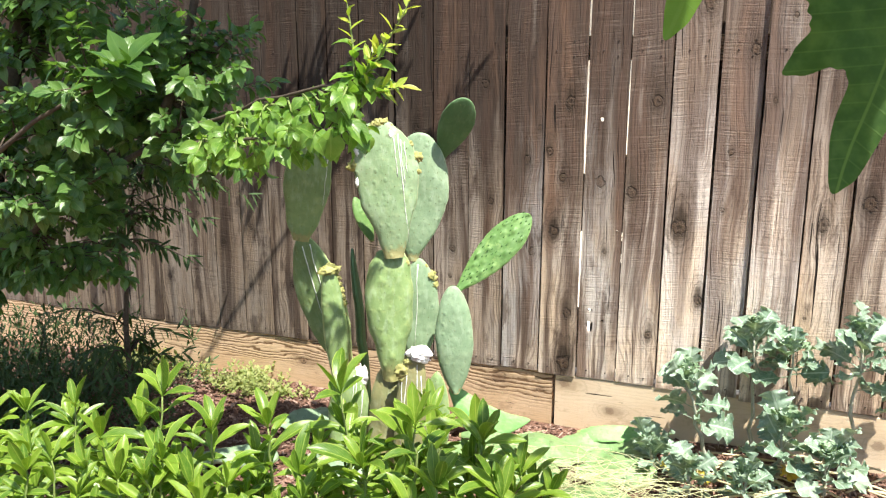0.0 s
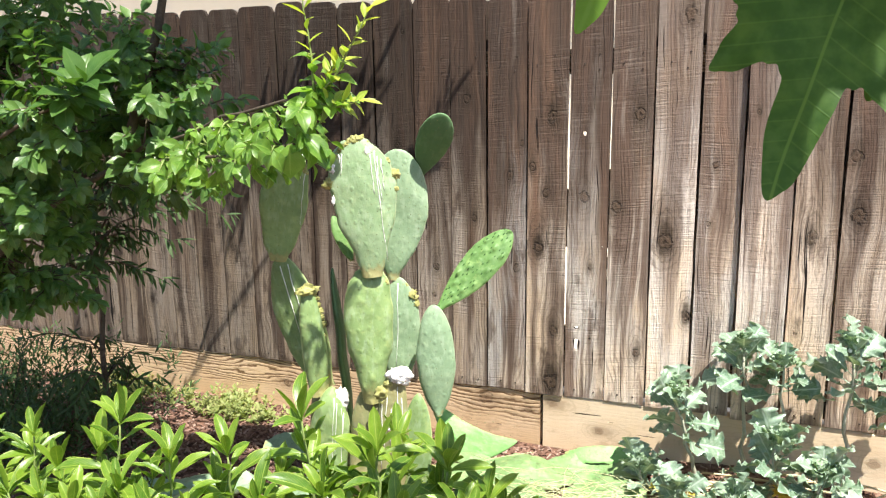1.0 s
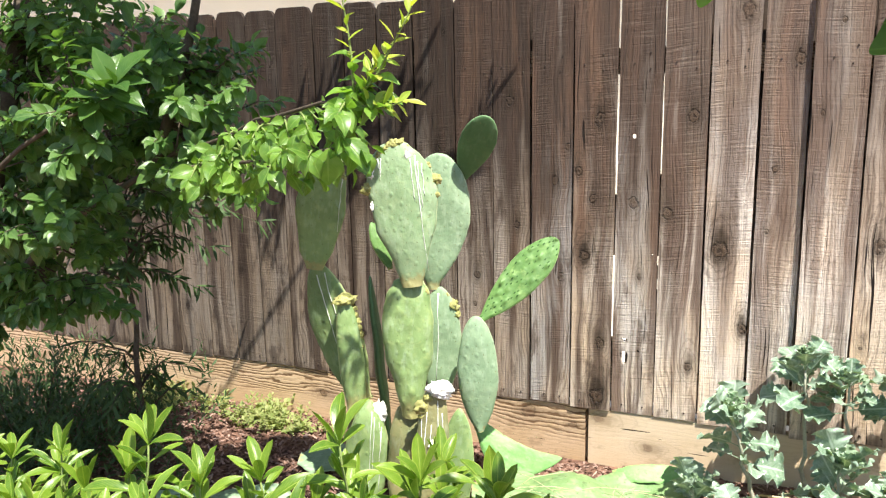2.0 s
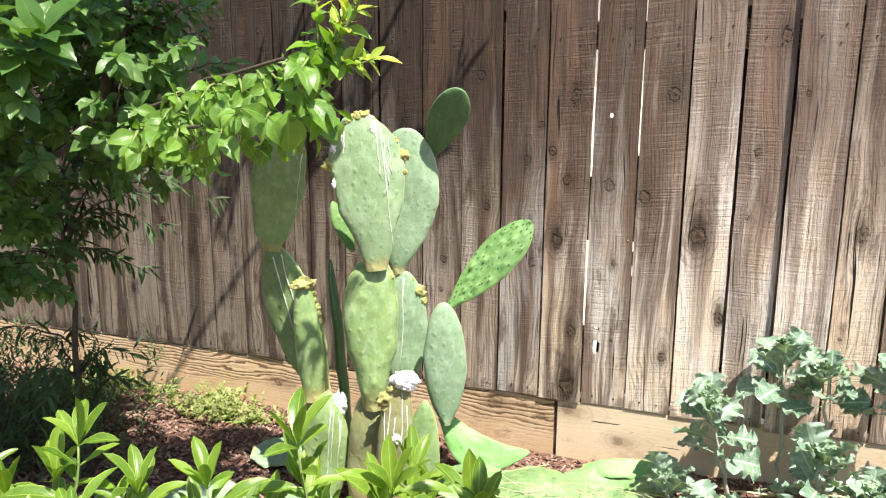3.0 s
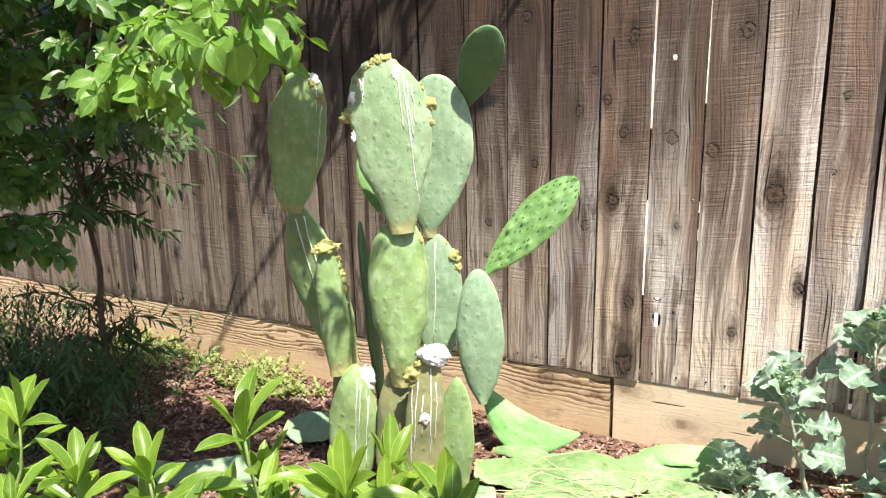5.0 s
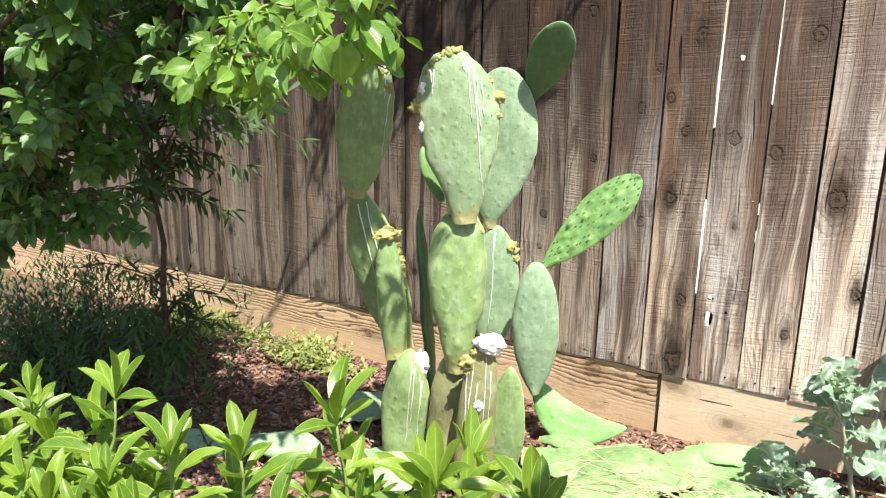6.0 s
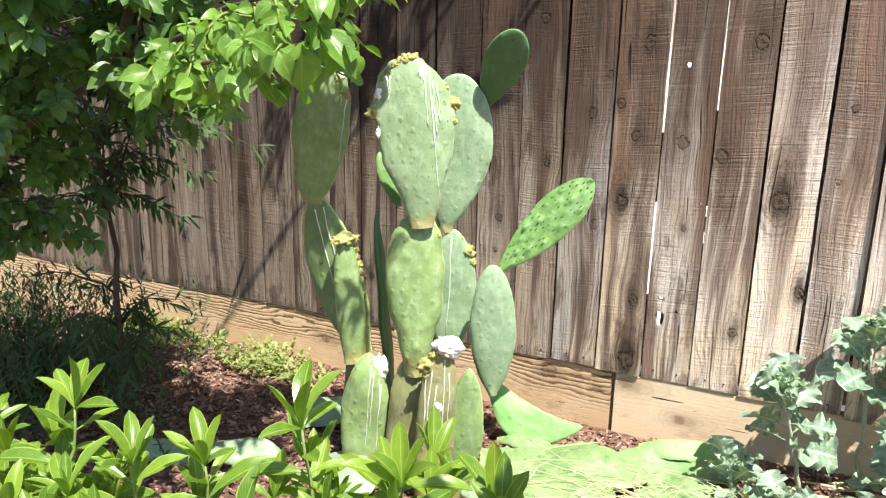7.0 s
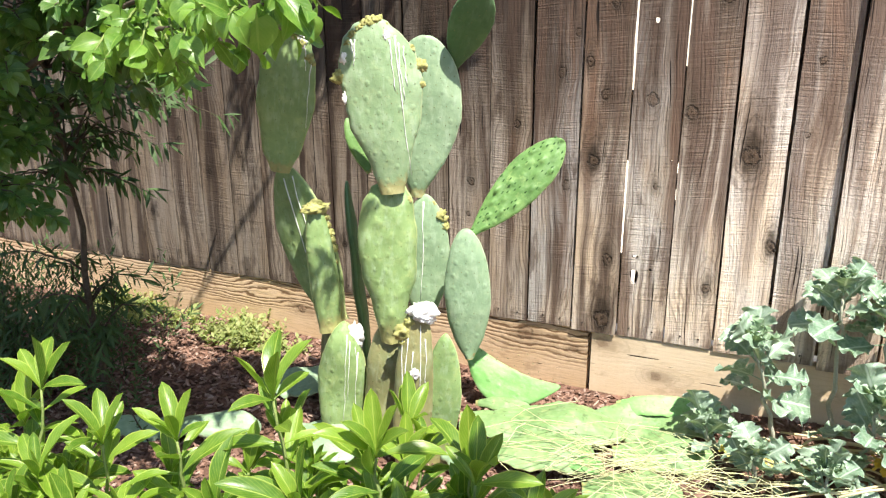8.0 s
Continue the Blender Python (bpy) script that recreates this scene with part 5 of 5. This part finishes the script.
        part("young_shoot", mesh_of("young_shoot", v, q, GREEN_STEM), tree, m=Matrix.Identity(4))
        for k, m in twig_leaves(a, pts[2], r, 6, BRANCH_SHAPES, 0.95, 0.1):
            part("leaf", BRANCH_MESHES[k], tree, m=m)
        for k, m in twig_leaves(pts[1], pts[-1], r, cnt + 4, YOUNG_SHAPES, 1.0, 0.0):
            part("leaf", YOUNG_MESHES[k], tree, "yellow-green young leaf", m)


build_tree()


# ---- narrow-leaved shrubs by the fence ----
def build_narrow():
    r = random.Random(11)
    bush = thing("narrow_leaved_shrub", (-2.13, 2.42, 0), "thin-stemmed dark shrub with narrow drooping leaves by the fence", "shrub")
    items = []
    trunk = bend((-2.14, 2.42, -0.03), (-2.20, 2.44, 1.28), 0.0, 10, 0.014, r)
    trunk[5] += Vector((0.025, 0, 0))
    v, q = tube(trunk, [0.0135 - 0.0009 * i for i in range(11)], 8)
    part("trunk", mesh_of("trunk", v, q, BARK), bush, m=Matrix.Identity(4))
    for i in range(84):
        k = r.randrange(6, 11) if i % 6 else r.randrange(2, 5)
        a = trunk[k]
        d = Vector((r.gauss(0.30, 0.65), r.gauss(0.0, 0.45), r.uniform(-0.15, 0.7))).normalized()
        b = a + d * r.uniform(0.16, 0.50) * (1.0 if i % 6 else 0.5)
        pts = bend(a, b, 0.05, 5, 0.01, r)
        v, q = tube(pts, [0.0042, 0.0038, 0.0032, 0.0026, 0.0018, 0.001], 5)
        part("branch", mesh_of("branch", v, q, BARK), bush, m=Matrix.Identity(4))
        for p, n in zip(pts[1:], pts[2:] + [pts[-1] + d * 0.05]):
            items += [(NARROW_SHAPES[k], m) for k, m in twig_leaves(p, n, r, 4, NARROW_SHAPES, 1.0, 0.75)]
    joined("foliage", items, NARROW_LEAF, bush, "narrow dark green leaves")
    low = thing("low_bush", (-2.45, 2.5, 0), "low dark bushy herb with fine needle leaves", "bush")
    items = []
    for i in range(430):
        a = Vector((-2.72 + r.gauss(0, 0.30), 2.40 + r.gauss(0, 0.20), 0.0))
        b = a + Vector((r.gauss(0, 0.10), r.gauss(0, 0.10), r.uniform(0.2, 0.46)))
        if i % 12 == 0:
            v, q = tube([a, a.lerp(b, 0.5), b], [0.003, 0.0025, 0.0012], 5)
            part("stem", mesh_of("stem", v, q, BARK), low, m=Matrix.Identity(4))
        items += [(NEEDLE_SHAPES[k], m) for k, m in twig_leaves(a, b, r, 26, NEEDLE_SHAPES, 1.0, 0.0)]
    joined("foliage", items, NARROW_LEAF, low, "fine dark needle leaves")


build_narrow()


# ---- kale on the bed by the fence ----
def kale_shape(length, width, seed):
    """A leaf on a bare stalk, its broad blade lobed, toothed and waved, with a small lobe or two down the stalk."""
    r = random.Random(seed)
    nl, nw = 56, 14
    verts, faces, uvs = [], [], []
    ph = [r.uniform(0, 6) for _ in range(4)]
    droop = r.uniform(0.04, 0.26)
    for i in range(nl + 1):
        u = i / nl
        t = max(0.0, (u - 0.26) / 0.74)
        blade = math.sin(math.pi * t ** 1.15) ** 0.55 if 0 < t < 1 else 0.0
        for k in range(nw + 1):
            s = 2 * k / nw - 1
            o = 0 if s > 0 else 1
            lobes = 1 + 0.20 * math.sin(u * 24 + ph[o]) + 0.09 * math.sin(u * 61 + ph[o + 2])
            w = width * 0.5 * blade * lobes + 0.0032 * (1 - 0.8 * u)
            ruff = 0.11 * width * abs(s) ** 2 * math.sin(u * 21 + ph[o] + s) + 0.05 * width * abs(s) ** 2.5 * math.sin(u * 47 + s * 3 + ph[o + 2])
            sweep = 0.10 * width * abs(s) ** 1.5 * blade
            verts.append((w * s, ruff * min(1.0, blade * 2) - droop * length * u * u + abs(s) * w * 0.22, length * u * (1 - 0.12 * u) + sweep))
            uvs.append((0.5 + 0.5 * s, u))
    for i in range(nl):
        for k in range(nw):
            a = i * (nw + 1) + k
            faces.append((a, a + 1, a + nw + 2, a + nw + 1))
    return verts, faces, uvs


KALE_MESHES = [mesh_of("leaf", v, f, KALE_LEAF, True, u) for v, f, u in (kale_shape(0.165, 0.098, s) for s in range(6))]
KALE_SMALL = [mesh_of("small_leaf", v, f, KALE_YOUNG, True, u) for v, f, u in (kale_shape(0.085, 0.05, s + 9) for s in range(3))]


def kale(base, tip, leaves, seed, size=1.0, low=0.3, bud=True):
    r = random.Random(seed)
    plant = thing("kale_plant", base, "blue-green ruffled kale plant on a pale bare stem", "kale", "kale plants by the fence")
    pts = bend(base, tip, 0.0, 8, 0.012, r)
    v, q = tube(pts, [0.0085 - 0.0006 * i for i in range(9)], 8)
    part("stem", mesh_of("stem", v, q, KALE_STEM), plant, m=Matrix.Identity(4))
    az = r.uniform(0, 360)
    for i in range(leaves):
        u = low + (1 - low) * i / max(1, leaves - 1)
        k = min(7, int(u * 8))
        p = pts[k].lerp(pts[k + 1], u * 8 - k)
        az += 137.5
        d = spread((0, 0, 1), az, 84 - 58 * i / max(1, leaves - 1) + r.uniform(-16, 16))
        part("leaf", r.choice(KALE_MESHES), plant, m=basis(p, d, Vector((r.gauss(0, 0.5), r.gauss(-0.1, 0.5), 1)), size * r.uniform(0.75, 1.15)))
    for i in range(10):
        az += 137.5
        d = spread((0, 0, 1), az, r.uniform(6, 45))
        part("small_leaf", r.choice(KALE_SMALL), plant, m=basis(pts[-1], d, (0, 0, 1), size * r.uniform(0.8, 1.2)))
    if bud:
        for i in range(4):
            part("bud", lump((0.007, 0.007, 0.008), seed + i, COTTON, 0.3, 1), plant, "pale flower bud",
                 Matrix.Translation(pts[-1] + Vector((r.uniform(-0.012, 0.012), r.uniform(-0.012, 0.012), 0.012 + 0.008 * i))))
    return plant


kale((-0.005, 2.94, 0.03), (-0.115, 2.88, 0.39), 13, 1, 1.0, 0.52)
kale((0.13, 3.05, 0.03), (0.105, 3.02, 0.53), 13, 2, 0.88, 0.80)
kale((0.25, 3.04, 0.03), (0.235, 3.00, 0.49), 12, 3, 0.85, 0.78)
kale((0.44, 3.0, 0.03), (0.435, 2.96, 0.58), 17, 4, 0.95, 0.66)
kale((0.20, 2.86, 0.03), (0.22, 2.84, 0.27), 17, 5, 0.98, 0.5, False)
kale((-0.20, 2.85, 0.03), (-0.22, 2.83, 0.13), 12, 6, 0.72, 0.2, False)
kale((-0.06, 2.72, 0.03), (-0.07, 2.70, 0.13), 12, 7, 0.75, 0.2, False)
kale((0.12, 2.70, 0.03), (0.11, 2.68, 0.14), 15, 8, 0.8, 0.25, False)
kale((0.34, 2.82, 0.03), (0.36, 2.78, 0.22), 16, 9, 0.9, 0.4, False)
kale((0.60, 2.98, 0.03), (0.62, 2.94, 0.48), 16, 10, 0.95, 0.6)

_y = kale_shape(0.085, 0.06, 40)
YELLOW_MESH = mesh_of("yellow_leaf", _y[0], _y[1], YELLOW_LEAF, True, _y[2])
for at, d in (((-0.155, 2.80, 0.10), (0.3, -0.7, 0.4)), ((0.215, 2.80, 0.16), (0.5, -0.8, 0.1)), ((0.02, 2.86, 0.05), (-0.6, -0.5, 0.1)), ((0.3, 2.7, 0.05), (0.5, -0.5, 0.05))):
    tagged(part("fallen_leaf", YELLOW_MESH, None, m=basis(at, d, (0, -0.3, 1))), "yellowing kale leaf among the plants", "leaf", "yellowing leaves")


# ---- fig leaves that hang into view ----
def fig_shape(length, seed, na=120, nr=9, plain=False):
    r = random.Random(seed)
    lobes = ((0, 1.0, 15), (16, 0.6, 22), (-16, 0.6, 22)) if plain else ((0, 1.0, 15), (36, 0.68, 16), (-36, 0.68, 16), (80, 0.54, 24), (-80, 0.54, 24))
    verts, faces, uvs = [(0, 0, 0)], [], [(0.5, 0)]
    for i in range(na + 1):
        th = -105 + 210 * i / na
        rad = (sum((lw * math.exp(-abs((th - la) / ls) ** 1.9)) ** 6 for la, lw, ls in lobes) + (0.1 if plain else 0.50) ** 6) ** (1 / 6)
        rad = length * rad * (1 + 0.015 * math.sin(th * 0.9 + seed))
        for k in range(1, nr + 1):
            q = rad * k / nr
            a = radians(th)
            x, z = q * math.sin(a), q * math.cos(a)
            y = -0.55 * x * x / length - 0.25 * z * z / length + 0.006 * math.sin(z * 60 + x * 40 + seed) * k / nr
            verts.append((x, y, z))
            uvs.append((0.5 + 0.5 * x / length, z / length))
    for i in range(na):
        a, b = 1 + i * nr, 1 + (i + 1) * nr
        faces.append((0, a, b))
        faces += [(a + k, a + k + 1, b + k + 1, b + k) for k in range(nr - 1)]
    return verts, faces, uvs


def build_fig():
    fig = thing("fig_tree", (1.35, 0.75, 0), "fig tree with large lobed leaves hanging into the path", "tree")
    r = random.Random(8)
    for name, a, b, r0, r1 in (("trunk", (1.35, 0.75, -0.05), (1.3, 0.8, 1.3), 0.05, 0.04), ("limb", (1.3, 0.8, 1.3), (0.75, 0.9, 1.95), 0.03, 0.016),
                               ("limb", (0.75, 0.9, 1.95), (0.0, 0.86, 1.86), 0.015, 0.006), ("limb", (1.3, 0.8, 1.3), (1.5, 1.5, 2.6), 0.035, 0.025)):
        v, q = tube(bend(a, b, 0.04, 6, 0.01, r), [r0 + (r1 - r0) * i / 6 for i in range(7)], 9)
        part(name, mesh_of(name, v, q, BARK), fig, m=Matrix.Identity(4))
    leaves = [((0.076, 0.811, 1.380), (-0.30, -0.02, -0.95), 0.160, (-0.05, 1.0, 0.10)), ((-0.048, 0.765, 1.492), (-0.34, 0.0, -0.94), 0.115, (0.1, 1.0, 0.3)),
              ((-0.01, 0.80, 1.548), (-0.1, 0.1, -1.0), 0.17, (0.0, -0.9, 0.4)), ((0.165, 0.86, 1.44), (-0.05, 0.05, -1.0), 0.20, (0.3, -1.0, 0.5)),
              ((0.42, 0.95, 1.55), (-0.1, 0.1, -1.0), 0.22, (0.2, -1.0, 0.4)), ((0.62, 0.85, 1.62), (0.1, 0.1, -1.0), 0.22, (0.0, -1.0, 0.5)),
              ((1.1, 1.1, 1.8), (0.2, 0.3, -0.9), 0.22, (0.0, -0.5, 0.8)), ((1.6, 1.2, 2.0), (0.2, 0.3, -0.9), 0.22, (0.0, -0.5, 0.8))]
    for i, (tip, d, length, nrm) in enumerate(leaves):
        d = Vector(d).normalized()
        at = Vector(tip) - d * length
        v, f, u = fig_shape(length, i, 360, plain=i == 1)
        leaf = part("leaf", mesh_of("leaf", v, f, FIG_BACKLIT if i == 1 else FIG_LEAF, True, u), fig, m=basis(at, d, nrm))
        up = at + Vector((0.03, 0.0, 0.09))
        v, q = tube([at, at.lerp(up, 0.5), up], [0.003, 0.0028, 0.003], 6)
        part("stalk", mesh_of("stalk", v, q, GREEN_STEM), fig, m=Matrix.Identity(4))
    # unseen leaves added on the bough above, to shade the hanging ones
    light = []
    for k in range(4):
        v, f, u = fig_shape(0.21, 20 + k, 30, 4)
        light.append(mesh_of("leaf", v, f, FIG_LEAF, True, u))
    for i in range(26):
        u = r.random()
        at = Vector((0.75, 0.9, 1.95)).lerp(Vector((0.0, 0.86, 1.86)), u) + Vector((r.gauss(0, 0.05), r.gauss(-0.05, 0.12), r.uniform(0.02, 0.12)))
        d = Vector((r.gauss(0, 1), r.gauss(0, 1), r.uniform(-0.35, 0.2))).normalized()
        part("leaf", r.choice(light), fig, m=basis(at, d, (r.gauss(0, 0.3), r.gauss(0, 0.3), 1.0), r.uniform(0.7, 1.1)))


build_fig()


# ---- small growth, straw and mulch ----
def build_weeds():
    r = random.Random(31)
    for c, rad, h, count in (((-2.70, 3.05), 0.26, 0.10, 110), ((-2.05, 3.00), 0.19, 0.11, 95), ((-1.86, 2.98), 0.10, 0.07, 22), ((-2.4, 3.08), 0.1, 0.06, 14), ((0.1, 2.95), 0.1, 0.06, 12)):
        weed = thing("weed_clump", (c[0], c[1], 0), "low pale green weed clump on the mulch", "weed", "weed clumps along the fence")
        items = []
        for i in range(count):
            a = Vector((c[0] + r.gauss(0, rad * 0.5), c[1] + r.gauss(0, rad * 0.3), 0.0))
            b = a + Vector((r.gauss(0, 0.03), r.gauss(0, 0.03), r.uniform(0.3, 1.0) * h))
            items += [(WEED_SHAPES[k], m) for k, m in twig_leaves(a, b, r, 11, WEED_SHAPES, 0.95, 0.0)]
        joined("foliage", items, WEED_LEAF, weed)


def build_straw():
    r = random.Random(41)
    vs, fs = [], []
    for i in range(130):
        c = Vector((r.gauss(-0.34, 0.20), r.gauss(2.60, 0.09), 0.090 + r.uniform(-0.015, 0.03)))
        a = r.gauss(0.3, 0.6)
        d = Vector((math.cos(a), math.sin(a), 0)) * r.uniform(0.07, 0.19)
        v, f = tube(bend(c - d, c + d, r.uniform(-0.01, 0.03), 4, 0.012, r), [0.0009] * 5, 4)
        fs += [tuple(k + len(vs) for k in g) for g in f]
        vs += v
    tagged(part("dry_grass", mesh_of("dry_grass", vs, fs, DRY_GRASS), None), "pale dry grass strewn over the cut pads", "grass", kind="stuff")
    for i in range(34):
        c = Vector((r.uniform(0.0, 0.7), r.uniform(2.68, 3.05), 0.06 + r.uniform(0, 0.05)))
        a = r.uniform(-0.7, 0.7)
        d = Vector((math.cos(a), math.sin(a), r.uniform(-0.15, 0.15))) * r.uniform(0.06, 0.2)
        v, f = tube(bend(c - d, c + d, r.uniform(-0.01, 0.02), 4, 0.008, r), [0.0035, 0.004, 0.004, 0.0035, 0.002], 6)
        tagged(part("dry_stalk", mesh_of("dry_stalk", v, f, DRY_STEM), None), "bleached dry stalk lying under the kale", "stalk", "dry stalks under the kale")


def build_chips():
    r = random.Random(51)
    vs, fs = [], []
    for i in range(19000):
        x, y = r.uniform(-3.4, 0.9), r.uniform(1.9, 3.15)
        z = ground_height(x, y)
        l, w, t = r.uniform(0.005, 0.020), r.uniform(0.0025, 0.0065), r.uniform(0.0012, 0.003)
        m = Matrix.Translation((x, y, z + r.uniform(0.002, 0.010))) @ Euler((r.gauss(0, 0.35), r.gauss(0, 0.35), r.uniform(0, 6.28))).to_matrix().to_4x4()
        k = len(vs)
        j = r.uniform(0.5, 1.0)
        vs += [m @ Vector(p) for p in ((-l, -w * j, -t), (l, -w, -t), (l * 0.9, w, -t), (-l, w * j, -t), (-l * 0.9, -w * j, t), (l * 0.8, -w * 0.7, t), (l * 0.9, w, t), (-l, w * 0.6, t))]
        fs += [tuple(k + q for q in g) for g in ((3, 2, 1, 0), (4, 5, 6, 7), (0, 1, 5, 4), (1, 2, 6, 5), (2, 3, 7, 6), (3, 0, 4, 7))]
    tagged(part("bark_mulch", mesh_of("bark_mulch", vs, fs, CHIP, False), None), "reddish-brown bark chips spread over the bed", "mulch", kind="stuff")


build_weeds()
build_straw()
build_chips()
